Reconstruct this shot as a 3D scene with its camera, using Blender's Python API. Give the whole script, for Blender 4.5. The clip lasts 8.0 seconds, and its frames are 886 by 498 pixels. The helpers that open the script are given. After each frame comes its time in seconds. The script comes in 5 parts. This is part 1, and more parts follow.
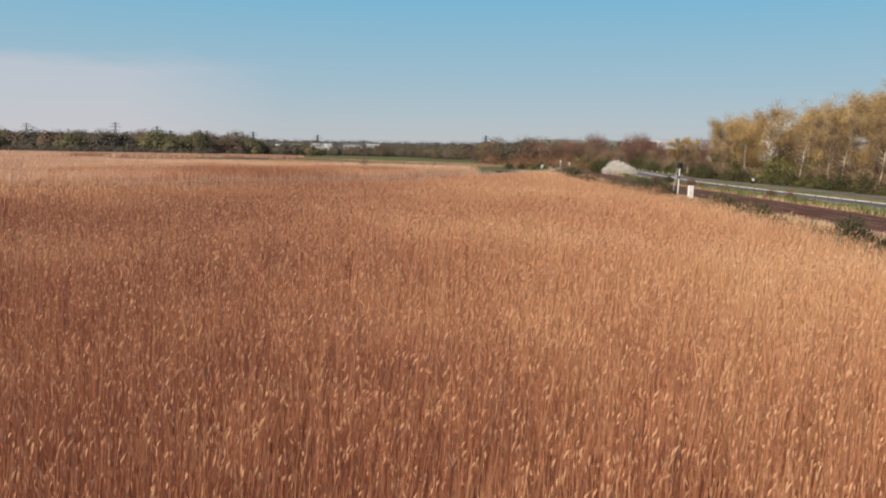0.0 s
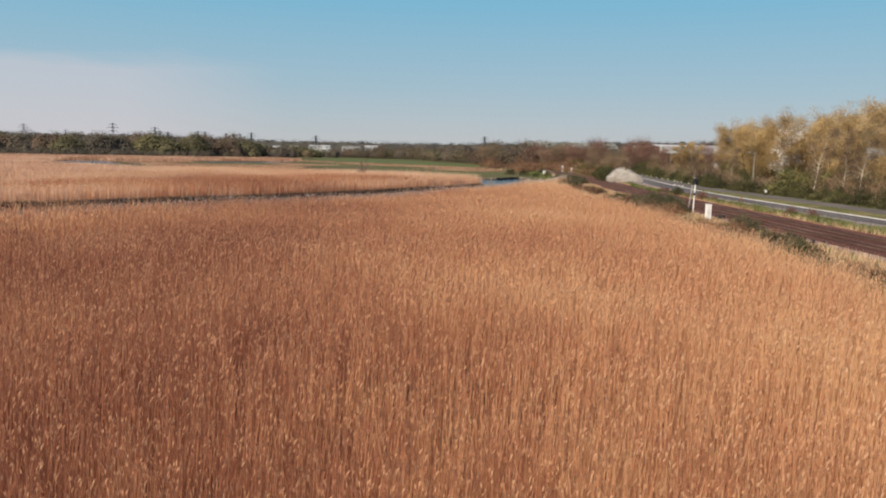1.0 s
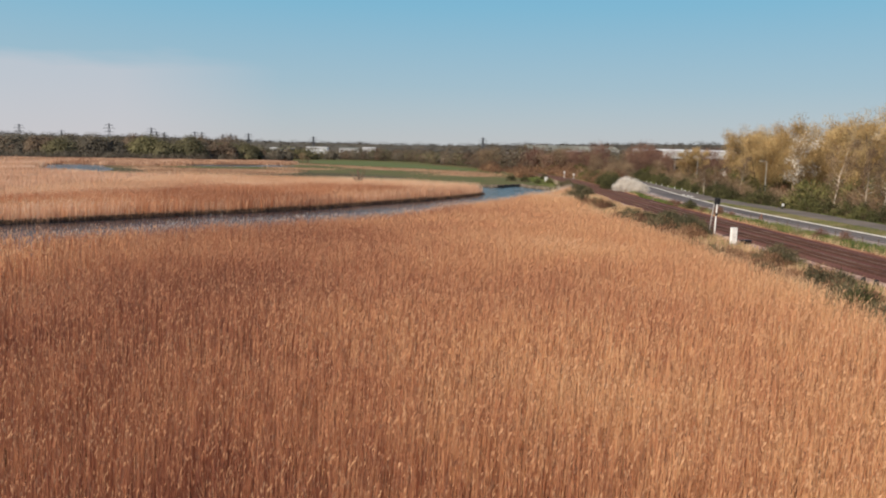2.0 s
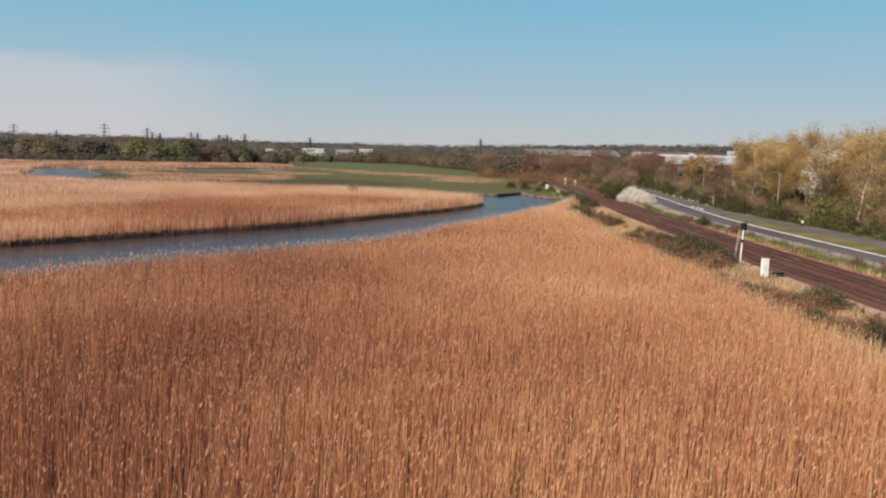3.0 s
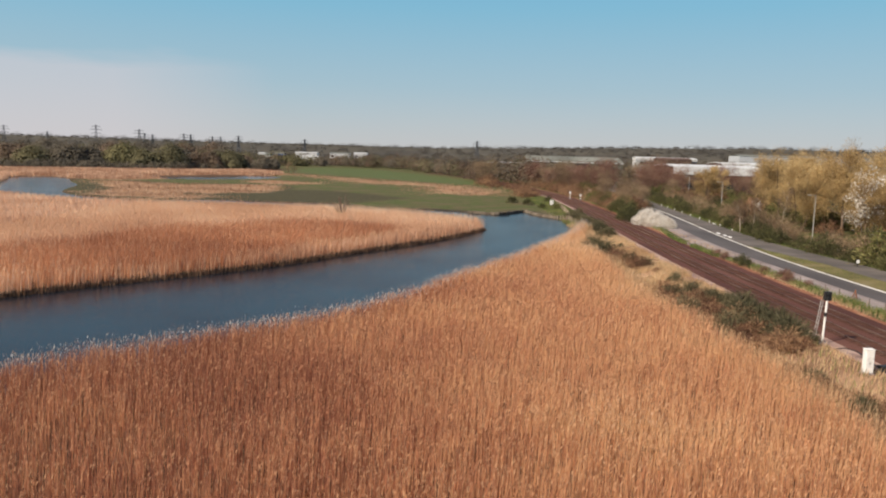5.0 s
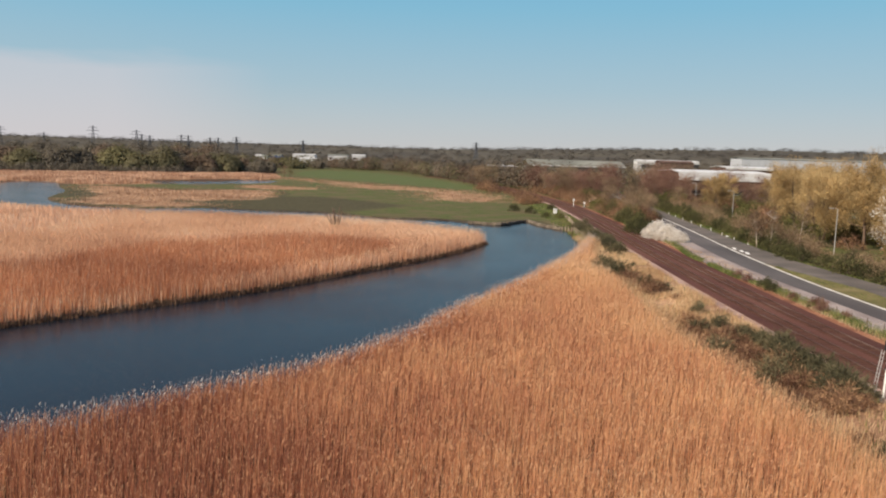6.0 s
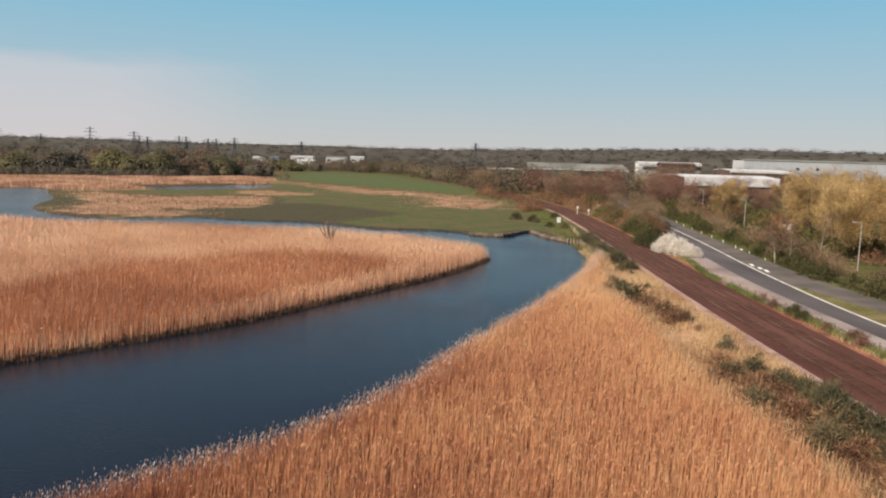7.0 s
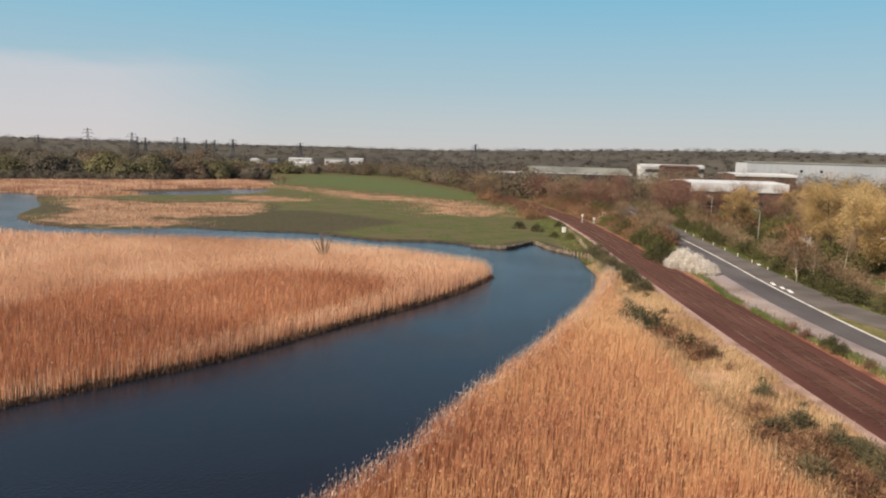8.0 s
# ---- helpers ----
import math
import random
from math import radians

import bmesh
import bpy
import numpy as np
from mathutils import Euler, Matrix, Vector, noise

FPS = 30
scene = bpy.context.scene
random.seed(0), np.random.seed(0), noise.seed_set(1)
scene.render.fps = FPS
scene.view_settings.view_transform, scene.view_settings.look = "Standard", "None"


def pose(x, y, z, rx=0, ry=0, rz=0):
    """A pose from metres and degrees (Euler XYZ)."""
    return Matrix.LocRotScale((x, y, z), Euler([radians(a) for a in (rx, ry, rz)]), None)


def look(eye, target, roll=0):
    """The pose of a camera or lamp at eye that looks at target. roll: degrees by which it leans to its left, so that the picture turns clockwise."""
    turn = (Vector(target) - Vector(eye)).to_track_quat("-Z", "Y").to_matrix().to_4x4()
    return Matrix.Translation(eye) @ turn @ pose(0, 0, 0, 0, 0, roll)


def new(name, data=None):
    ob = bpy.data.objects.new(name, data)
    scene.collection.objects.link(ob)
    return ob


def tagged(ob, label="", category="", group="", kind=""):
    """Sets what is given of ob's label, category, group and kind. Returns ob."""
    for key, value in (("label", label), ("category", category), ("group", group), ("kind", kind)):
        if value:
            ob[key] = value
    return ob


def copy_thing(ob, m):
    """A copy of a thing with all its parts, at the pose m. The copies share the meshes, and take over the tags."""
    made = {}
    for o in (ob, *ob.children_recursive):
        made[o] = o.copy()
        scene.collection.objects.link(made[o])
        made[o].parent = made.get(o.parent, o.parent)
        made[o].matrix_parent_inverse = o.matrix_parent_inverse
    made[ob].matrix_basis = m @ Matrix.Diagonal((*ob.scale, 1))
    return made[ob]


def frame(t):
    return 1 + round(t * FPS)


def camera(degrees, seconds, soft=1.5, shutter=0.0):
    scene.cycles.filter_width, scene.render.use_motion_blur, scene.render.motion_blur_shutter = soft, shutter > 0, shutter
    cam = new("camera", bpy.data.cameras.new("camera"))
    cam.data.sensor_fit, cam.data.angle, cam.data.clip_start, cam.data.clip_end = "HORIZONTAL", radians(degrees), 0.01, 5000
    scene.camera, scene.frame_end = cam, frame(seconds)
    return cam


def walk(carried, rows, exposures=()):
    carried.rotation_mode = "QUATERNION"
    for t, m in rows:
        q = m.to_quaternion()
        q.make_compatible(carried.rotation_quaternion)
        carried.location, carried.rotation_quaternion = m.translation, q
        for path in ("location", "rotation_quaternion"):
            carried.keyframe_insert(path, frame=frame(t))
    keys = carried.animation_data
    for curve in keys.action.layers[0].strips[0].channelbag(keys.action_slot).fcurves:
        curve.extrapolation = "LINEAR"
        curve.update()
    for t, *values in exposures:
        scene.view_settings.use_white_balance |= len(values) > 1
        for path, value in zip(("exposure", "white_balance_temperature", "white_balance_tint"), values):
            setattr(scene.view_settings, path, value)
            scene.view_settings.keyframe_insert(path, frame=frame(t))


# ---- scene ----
# ---- camera ----
cam = camera(60.4, 8.0, soft=2.0)
METRES, EYE, TILT, LEAN, TURN = 70.0, 6.4, -7.25, -1.2, 0.0
ROWS = [
    (0.0, 0.0, 0.0, 0.0, 0.0, 0.0, 0.0),
    (0.5, -0.0037, 0.0332, 0.0188, -0.04, 0.0, 0.02),
    (1.0, -0.0079, 0.0761, 0.0374, -0.11, 0.01, -0.01),
    (1.5, -0.0116, 0.1265, 0.0572, -0.18, 0.02, -0.03),
    (3.0, -0.0153, 0.302, 0.1232, -0.49, 0.07, -0.22),
    (3.5, -0.0162, 0.3647, 0.1455, -0.58, 0.08, -0.26),
    (4.0, -0.0163, 0.4297, 0.1679, -0.67, 0.1, -0.3),
    (4.5, -0.0171, 0.4954, 0.191, -0.75, 0.09, -0.29),
    (6.0, -0.0179, 0.6896, 0.2564, -0.89, 0.15, -0.37),
    (6.5, -0.0176, 0.7485, 0.278, -0.92, 0.15, -0.35),
    (7.0, -0.0176, 0.8115, 0.3013, -0.94, 0.15, -0.29),
    (7.5, -0.0182, 0.8739, 0.3237, -0.96, 0.14, -0.29),
    (8.0, -0.0184, 0.9371, 0.3453, -0.97, 0.17, -0.28),
]
GAIN = [(0.0, 0.21, 6430, 10), (3.5, 0.25, 6520, 10), (6.0, 0.29, 6650, 11), (8.0, 0.33, 6800, 11.5)]
walk(cam, [(t, pose(0, 0, EYE, TILT, LEAN, TURN) @ pose(METRES * x, METRES * y, METRES * z, 90 + pitch, roll, yaw)) for t, x, y, z, yaw, pitch, roll in ROWS], GAIN)

# ---- light ----
SUN_DIR = Vector((-0.62, -0.42, 0.66)).normalized()      # from the ground towards the sun
world = bpy.data.worlds.new("sky")
scene.world = world
world.use_nodes = True
wn, wl = world.node_tree.nodes, world.node_tree.links
wn.clear()
sky = wn.new("ShaderNodeTexSky")
sky.sky_type, sky.sun_disc = "NISHITA", False
sky.sun_elevation = math.asin(SUN_DIR.z)
sky.sun_rotation = math.atan2(SUN_DIR.x, SUN_DIR.y)
sky.air_density, sky.dust_density, sky.ozone_density = 1.0, 1.2, 2.5
# a thin bank of haze cloud low on the western sky
def sky_node(kind, **values):
    node = wn.new(kind)
    for key, value in values.items():
        node.inputs[key.replace("_", " ")].default_value = value
    return node


coord = wn.new("ShaderNodeTexCoord")
axis = wn.new("ShaderNodeSeparateXYZ")
stretch = sky_node("ShaderNodeMapping", Scale=(2.0, 2.0, 12.0))
cloud = sky_node("ShaderNodeTexNoise", Scale=2.2, Detail=6.0)
wl.new(coord.outputs["Generated"], axis.inputs[0])
wl.new(coord.outputs["Generated"], stretch.inputs["Vector"])
wl.new(stretch.outputs[0], cloud.inputs["Vector"])
puff = wn.new("ShaderNodeMath")
puff.operation = "MULTIPLY_ADD"
puff.inputs[1].default_value = 0.05
wl.new(cloud.outputs[0], puff.inputs[0])
wl.new(axis.outputs["Z"], puff.inputs[2])
low = sky_node("ShaderNodeMapRange", From_Min=0.138, From_Max=0.120, To_Min=0.0, To_Max=0.50)
west = sky_node("ShaderNodeMapRange", From_Min=-0.20, From_Max=-0.38, To_Min=0.0, To_Max=1.0)
wl.new(puff.outputs[0], low.inputs["Value"])
wl.new(axis.outputs["X"], west.inputs["Value"])
both = wn.new("ShaderNodeMath")
both.operation = "MULTIPLY"
wl.new(low.outputs[0], both.inputs[0])
wl.new(west.outputs[0], both.inputs[1])
# haze that pales the lowest sky
haze = wn.new("ShaderNodeValToRGB")
stops = haze.color_ramp.elements
stops.new(0.45)
for stop, (at_, col) in zip(stops, ((0.0, (0.545, 0.545, 0.550)), (0.42, (0.355, 0.502, 0.590)), (1.0, (0.180, 0.462, 0.640)))):
    stop.position, stop.color = at_, (*col, 1)
rise = sky_node("ShaderNodeMapRange", From_Min=0.0, From_Max=0.20, To_Min=0.0, To_Max=1.0)
wl.new(axis.outputs["Z"], rise.inputs["Value"])
wl.new(rise.outputs[0], haze.inputs[0])
bright = wn.new("ShaderNodeVectorMath")
bright.operation = "SCALE"
bright.inputs["Scale"].default_value = 8.65
wl.new(haze.outputs[0], bright.inputs[0])
fade = sky_node("ShaderNodeMapRange", From_Min=0.18, From_Max=0.32, To_Min=0.92, To_Max=0.0)
wl.new(axis.outputs["Z"], fade.inputs["Value"])
tint = wn.new("ShaderNodeMix")
tint.data_type = "RGBA"
veil = wn.new("ShaderNodeMix")
veil.data_type = "RGBA"
veil.inputs["B"].default_value = (5.5, 5.15, 5.45, 1)
back = sky_node("ShaderNodeBackground", Strength=0.10)
outw = wn.new("ShaderNodeOutputWorld")
wl.new(both.outputs[0], veil.inputs["Factor"])
wl.new(fade.outputs[0], tint.inputs["Factor"])
wl.new(sky.outputs[0], tint.inputs["A"])
wl.new(bright.outputs[0], tint.inputs["B"])
wl.new(tint.outputs["Result"], veil.inputs["A"])
wl.new(veil.outputs["Result"], back.inputs["Color"])
wl.new(back.outputs[0], outw.inputs["Surface"])
lamp = bpy.data.lights.new("sun", "SUN")
lamp.energy, lamp.angle, lamp.color = 4.9, radians(0.6), (1.0, 0.865, 0.675)
sun = new("sun", lamp)
sun.matrix_world = look(SUN_DIR * 200, (0, 0, 0))

# ---- materials ----


def shade(name, colours, scale=1.0, fine=20.0, rough=0.85, metal=0.0, bump=0.0, island=0.0, objects=0.0, through_light=0.0, spread=(0.3, 0.7), squash=(1, 1, 1), spec=0.3, cells=0.0, drift=0.0):
    """A matt or glossy surface whose colour wanders between the given ones at two scales, with fine relief."""
    m = bpy.data.materials.new(name)
    m.use_nodes = True
    n, l = m.node_tree.nodes, m.node_tree.links
    bsdf = n["Principled BSDF"]
    bsdf.inputs["Roughness"].default_value, bsdf.inputs["Metallic"].default_value = rough, metal
    bsdf.inputs["Specular IOR Level"].default_value = spec
    tc = n.new("ShaderNodeTexCoord")
    mp = n.new("ShaderNodeMapping")
    mp.inputs["Scale"].default_value = squash
    l.new(tc.outputs["Object"], mp.inputs["Vector"])
    big = n.new("ShaderNodeTexNoise")
    big.inputs["Scale"].default_value, big.inputs["Detail"].default_value = scale, 4.0
    small = n.new("ShaderNodeTexNoise")
    small.inputs["Scale"].default_value, small.inputs["Detail"].default_value = fine, 3.0
    l.new(mp.outputs[0], big.inputs["Vector"])
    l.new(mp.outputs[0], small.inputs["Vector"])
    ramp = n.new("ShaderNodeValToRGB")
    el = ramp.color_ramp.elements
    while len(el) < len(colours):
        el.new(0.5)
    for i, c in enumerate(colours):
        el[i].position = spread[0] + (spread[1] - spread[0]) * i / max(1, len(colours) - 1)
        el[i].color = (*c, 1)
    value = big.outputs[0]
    if cells:
        vor = n.new("ShaderNodeTexVoronoi")
        vor.inputs["Scale"].default_value = cells
        l.new(mp.outputs[0], vor.inputs["Vector"])
        sep = n.new("ShaderNodeSeparateColor")
        l.new(vor.outputs["Color"], sep.inputs[0])
        value = sep.outputs[0]
    blend = n.new("ShaderNodeMath")
    blend.operation = "MULTIPLY_ADD"
    blend.inputs[1].default_value, blend.inputs[2].default_value = 0.45, -0.225
    l.new(small.outputs[0], blend.inputs[0])
    total = n.new("ShaderNodeMath")
    total.operation = "ADD"
    l.new(value, total.inputs[0])
    l.new(blend.outputs[0], total.inputs[1])
    value = total.outputs[0]
    for amount, node, socket in ((island, "ShaderNodeNewGeometry", "Random Per Island"), (objects, "ShaderNodeObjectInfo", "Random")):
        if amount:
            info = n.new(node)
            off = n.new("ShaderNodeMath")
            off.operation = "MULTIPLY_ADD"
            off.inputs[1].default_value, off.inputs[2].default_value = amount, -amount / 2
            l.new(info.outputs[socket], off.inputs[0])
            plus = n.new("ShaderNodeMath")
            plus.operation = "ADD"
            l.new(value, plus.inputs[0])
            l.new(off.outputs[0], plus.inputs[1])
            value = plus.outputs[0]
    # redder west, paler east: reed tone, with their sunlit sides put into the colour
    if drift:
        sx = n.new("ShaderNodeSeparateXYZ")
        l.new(tc.outputs["Object"], sx.inputs[0])
        go = n.new("ShaderNodeMath")
        go.operation = "MULTIPLY_ADD"
        go.inputs[1].default_value = drift
        reach = n.new("ShaderNodeClamp")
        reach.inputs["Min"].default_value, reach.inputs["Max"].default_value = -13.0, 22.0
        l.new(sx.outputs["X"], reach.inputs["Value"])
        l.new(reach.outputs[0], go.inputs[0])
        l.new(value, go.inputs[2])
        value = go.outputs[0]
    l.new(value, ramp.inputs[0])
    l.new(ramp.outputs[0], bsdf.inputs["Base Color"])
    if bump:
        bp = n.new("ShaderNodeBump")
        bp.inputs["Strength"].default_value, bp.inputs["Distance"].default_value = 0.6, bump
        l.new(small.outputs[0], bp.inputs["Height"])
        l.new(bp.outputs[0], bsdf.inputs["Normal"])
    if through_light:
        tr = n.new("ShaderNodeBsdfTranslucent")
        l.new(ramp.outputs[0], tr.inputs["Color"])
        mx = n.new("ShaderNodeMixShader")
        mx.inputs[0].default_value = through_light
        l.new(bsdf.outputs[0], mx.inputs[1])
        l.new(tr.outputs[0], mx.inputs[2])
        l.new(mx.outputs[0], n["Material Output"].inputs["Surface"])
    return m


M_REED = shade("reed_straw", [(0.277, 0.108, 0.070), (0.464, 0.205, 0.119), (0.625, 0.336, 0.181), (0.732, 0.469, 0.258)], scale=0.035, fine=0.5, island=0.26, through_light=0.36, spread=(0.20, 0.80), spec=0.2, rough=0.7, drift=0.0088)
# dark tone that holds the shade as well as the mud of the reed feet
M_FOOTSHADE = shade("shaded_muddy_stems", [(0.074, 0.046, 0.031), (0.135, 0.081, 0.051), (0.243, 0.142, 0.088)], scale=0.2, fine=1.0, island=0.5)
M_RUST = shade("rusty_reed_straw", [(0.389, 0.164, 0.090), (0.521, 0.236, 0.127), (0.634, 0.316, 0.171), (0.734, 0.409, 0.231)], scale=0.030, fine=0.4, island=0.16, through_light=0.45, spread=(0.28, 0.75), spec=0.2, rough=0.7)
M_SPIT = shade("rosy_reed_straw", [(0.518, 0.289, 0.192), (0.692, 0.427, 0.279), (0.788, 0.527, 0.362), (0.845, 0.646, 0.476)], scale=0.030, fine=0.4, island=0.16, through_light=0.45, spread=(0.28, 0.75), spec=0.2, rough=0.7)
M_SEED = shade("silver_seed_heads", [(0.472, 0.389, 0.319), (0.614, 0.531, 0.472), (0.755, 0.696, 0.649)], scale=0.3, fine=2.0, island=0.5, through_light=0.3)
M_PLUME = shade("reed_plume", [(0.572, 0.287, 0.166), (0.692, 0.394, 0.227), (0.770, 0.486, 0.289), (0.849, 0.679, 0.484)], scale=0.035, fine=0.5, island=0.15, through_light=0.40, spec=0.1, spread=(0.22, 0.90), drift=0.0065)
M_PALEPLUME = shade("pale_reed_plume", [(0.660, 0.385, 0.232), (0.770, 0.485, 0.296), (0.840, 0.585, 0.371), (0.880, 0.700, 0.485)], scale=0.03, fine=0.4, island=0.2, through_light=0.42, spec=0.1)
M_SEDGE = shade("pale_sedge", [(0.321, 0.170, 0.107), (0.546, 0.334, 0.220), (0.784, 0.553, 0.389)], scale=0.05, fine=0.6, island=0.4, through_light=0.3)
M_BROWNSEDGE = shade("brown_sedge", [(0.25, 0.142, 0.088), (0.42, 0.258, 0.160), (0.58, 0.39, 0.262)], scale=0.05, fine=0.6, island=0.4, through_light=0.3)
M_VERGE = shade("mown_verge", [(0.09, 0.08, 0.028), (0.145, 0.122, 0.045), (0.21, 0.165, 0.08)], scale=0.25, fine=3.0, bump=0.04)
M_DRY = shade("straw_grass", [(0.42, 0.26, 0.145), (0.60, 0.41, 0.235), (0.72, 0.54, 0.34)], scale=0.08, fine=0.8, island=0.4, through_light=0.35)
M_GRASS = shade("green_grass", [(0.080, 0.114, 0.032), (0.148, 0.188, 0.052), (0.269, 0.269, 0.094)], scale=0.3, fine=2.0, island=0.4, through_light=0.3)
M_BALLAST = shade("rusty_ballast", [(0.064, 0.022, 0.015), (0.092, 0.033, 0.022), (0.127, 0.053, 0.037)], scale=0.25, fine=9.0, bump=0.05, squash=(1, 0.15, 1))
M_CESS = shade("pink_gravel", [(0.20, 0.125, 0.10), (0.31, 0.205, 0.17), (0.40, 0.285, 0.24)], scale=0.4, fine=8.0, bump=0.03)
M_SLEEPER = shade("stained_sleeper", [(0.050, 0.022, 0.014), (0.072, 0.032, 0.020), (0.100, 0.048, 0.032)], scale=0.8, fine=12.0, objects=0.4)
M_RAIL = shade("worn_rail_steel", [(0.07, 0.036, 0.028), (0.12, 0.068, 0.055), (0.18, 0.12, 0.10)], scale=0.2, fine=3.0, rough=0.5, metal=0.3)
M_ASPHALT = shade("dark_asphalt", [(0.066, 0.058, 0.058), (0.093, 0.083, 0.083), (0.135, 0.120, 0.118)], scale=0.15, fine=14.0, bump=0.01, squash=(1, 0.25, 1))
M_FOOTWAY = shade("grey_footway", [(0.085, 0.073, 0.066), (0.115, 0.099, 0.088), (0.155, 0.132, 0.115)], scale=0.2, fine=10.0, bump=0.01)
M_CONCRETE = shade("pale_concrete", [(0.17, 0.135, 0.125), (0.255, 0.21, 0.20), (0.33, 0.28, 0.265)], scale=0.18, fine=5.0, bump=0.01)
M_WHITE = shade("white_paint", [(0.60, 0.58, 0.55), (0.78, 0.77, 0.75), (0.84, 0.83, 0.81)], scale=0.6, fine=8.0, rough=0.6)
M_KERB = shade("worn_white_kerb", [(0.40, 0.38, 0.35), (0.54, 0.52, 0.49), (0.64, 0.62, 0.59)], scale=0.4, fine=6.0, rough=0.7)
M_BARK = shade("grey_brown_bark", [(0.09, 0.06, 0.045), (0.16, 0.11, 0.08), (0.24, 0.18, 0.14)], scale=1.5, fine=12.0, bump=0.02)
M_BIRCH = shade("pale_birch_bark", [(0.34, 0.26, 0.20), (0.55, 0.46, 0.38), (0.66, 0.58, 0.50)], scale=1.0, fine=9.0)
M_WILLOW = shade("yellow_willow_twigs", [(0.314, 0.212, 0.099), (0.465, 0.323, 0.149), (0.594, 0.438, 0.221)], scale=0.25, fine=2.0, island=0.4, objects=0.3, through_light=0.35)
M_TWIG = shade("brown_twigs", [(0.14, 0.092, 0.060), (0.25, 0.170, 0.104), (0.37, 0.265, 0.165)], scale=0.3, fine=2.0, island=0.5, objects=0.45, through_light=0.25)
M_RUSSET = shade("russet_twigs", [(0.126, 0.058, 0.044), (0.210, 0.105, 0.078), (0.315, 0.189, 0.137)], scale=0.3, fine=2.0, island=0.5, objects=0.3, through_light=0.25)
M_LEAF = shade("young_green_leaves", [(0.052, 0.052, 0.023), (0.090, 0.088, 0.035), (0.155, 0.148, 0.056)], scale=0.4, fine=3.0, island=0.4, objects=0.45, through_light=0.3)
M_BUD = shade("yellow_green_buds", [(0.089, 0.089, 0.030), (0.157, 0.148, 0.048), (0.251, 0.224, 0.089)], scale=0.4, fine=3.0, island=0.5, objects=0.5, through_light=0.3)
M_GORSE = shade("dark_gorse", [(0.058, 0.055, 0.030), (0.098, 0.090, 0.048), (0.17, 0.142, 0.080)], scale=0.6, fine=4.0, island=0.5, objects=0.5, through_light=0.2)
M_BRAMBLE = shade("dry_bramble", [(0.114, 0.056, 0.036), (0.227, 0.121, 0.073), (0.421, 0.259, 0.145)], scale=0.6, fine=4.0, island=0.5, objects=0.3, through_light=0.2)
M_BLOSSOM = shade("white_blossom", [(0.52, 0.46, 0.39), (0.76, 0.71, 0.64), (0.86, 0.83, 0.79)], scale=0.8, fine=4.0, island=0.5, through_light=0.3)
M_FARWOOD = shade("mixed_spring_woods", [(0.075, 0.064, 0.044), (0.128, 0.102, 0.064), (0.150, 0.148, 0.054), (0.120, 0.092, 0.070), (0.185, 0.165, 0.078)], scale=0.05, fine=0.15, island=0.10, through_light=0.2, spread=(0.05, 0.95), cells=0.038)
M_OLIVE = shade("olive_budding_woods", [(0.118, 0.108, 0.060), (0.160, 0.146, 0.078), (0.205, 0.185, 0.104)], scale=0.06, fine=0.3, island=0.3, through_light=0.35)
M_YELLOWOOD = shade("yellow_green_woods", [(0.135, 0.126, 0.062), (0.180, 0.166, 0.080), (0.230, 0.208, 0.108)], scale=0.06, fine=0.3, island=0.3, through_light=0.35)
M_GREYWOOD = shade("grey_brown_woods", [(0.104, 0.093, 0.074), (0.151, 0.130, 0.100), (0.204, 0.176, 0.133)], scale=0.06, fine=0.3, island=0.3, through_light=0.35)
M_PLUMWOOD = shade("russet_brown_woods", [(0.127, 0.092, 0.068), (0.181, 0.130, 0.092), (0.242, 0.179, 0.123)], scale=0.06, fine=0.3, island=0.3, through_light=0.35)
M_MIDWOOD = shade("brown_spring_woods", [(0.084, 0.060, 0.042), (0.123, 0.084, 0.060), (0.159, 0.094, 0.070), (0.119, 0.104, 0.057), (0.178, 0.131, 0.087)], scale=0.05, fine=0.2, island=0.14, through_light=0.25, spread=(0.05, 0.95), cells=0.08)
M_HILLWOOD = shade("far_hill_woods", [(0.072, 0.065, 0.056), (0.088, 0.079, 0.067), (0.108, 0.092, 0.074)], scale=0.006, fine=0.05, island=0.1, spread=(0.2, 0.8), through_light=0.3)
M_EARTH = shade("orange_earth", [(0.16, 0.065, 0.035), (0.26, 0.11, 0.06), (0.36, 0.18, 0.10)], scale=0.4, fine=4.0, bump=0.03)
M_TIMBER = shade("weathered_timber", [(0.20, 0.15, 0.10), (0.34, 0.27, 0.19), (0.48, 0.40, 0.30)], scale=0.8, fine=10.0, objects=0.3)
M_MUD = shade("wet_mud", [(0.018, 0.013, 0.009), (0.035, 0.025, 0.017), (0.06, 0.044, 0.03)], scale=0.4, fine=3.0, rough=0.6)
M_STONE = shade("pale_stone", [(0.101, 0.079, 0.058), (0.173, 0.137, 0.101), (0.259, 0.216, 0.166)], scale=0.6, fine=5.0, objects=0.4, bump=0.02)
M_DARK = shade("dull_black_metal", [(0.012, 0.012, 0.013), (0.02, 0.02, 0.022), (0.035, 0.034, 0.034)], scale=2.0, fine=14.0, rough=0.5)
M_STEEL = shade("galvanised_steel", [(0.36, 0.36, 0.35), (0.48, 0.47, 0.46), (0.58, 0.57, 0.55)], scale=1.2, fine=10.0, rough=0.5, metal=0.4)
M_PYLON = shade("pylon_steel", [(0.075, 0.078, 0.088), (0.100, 0.104, 0.114), (0.135, 0.138, 0.148)], scale=0.2, fine=2.0, rough=0.6)
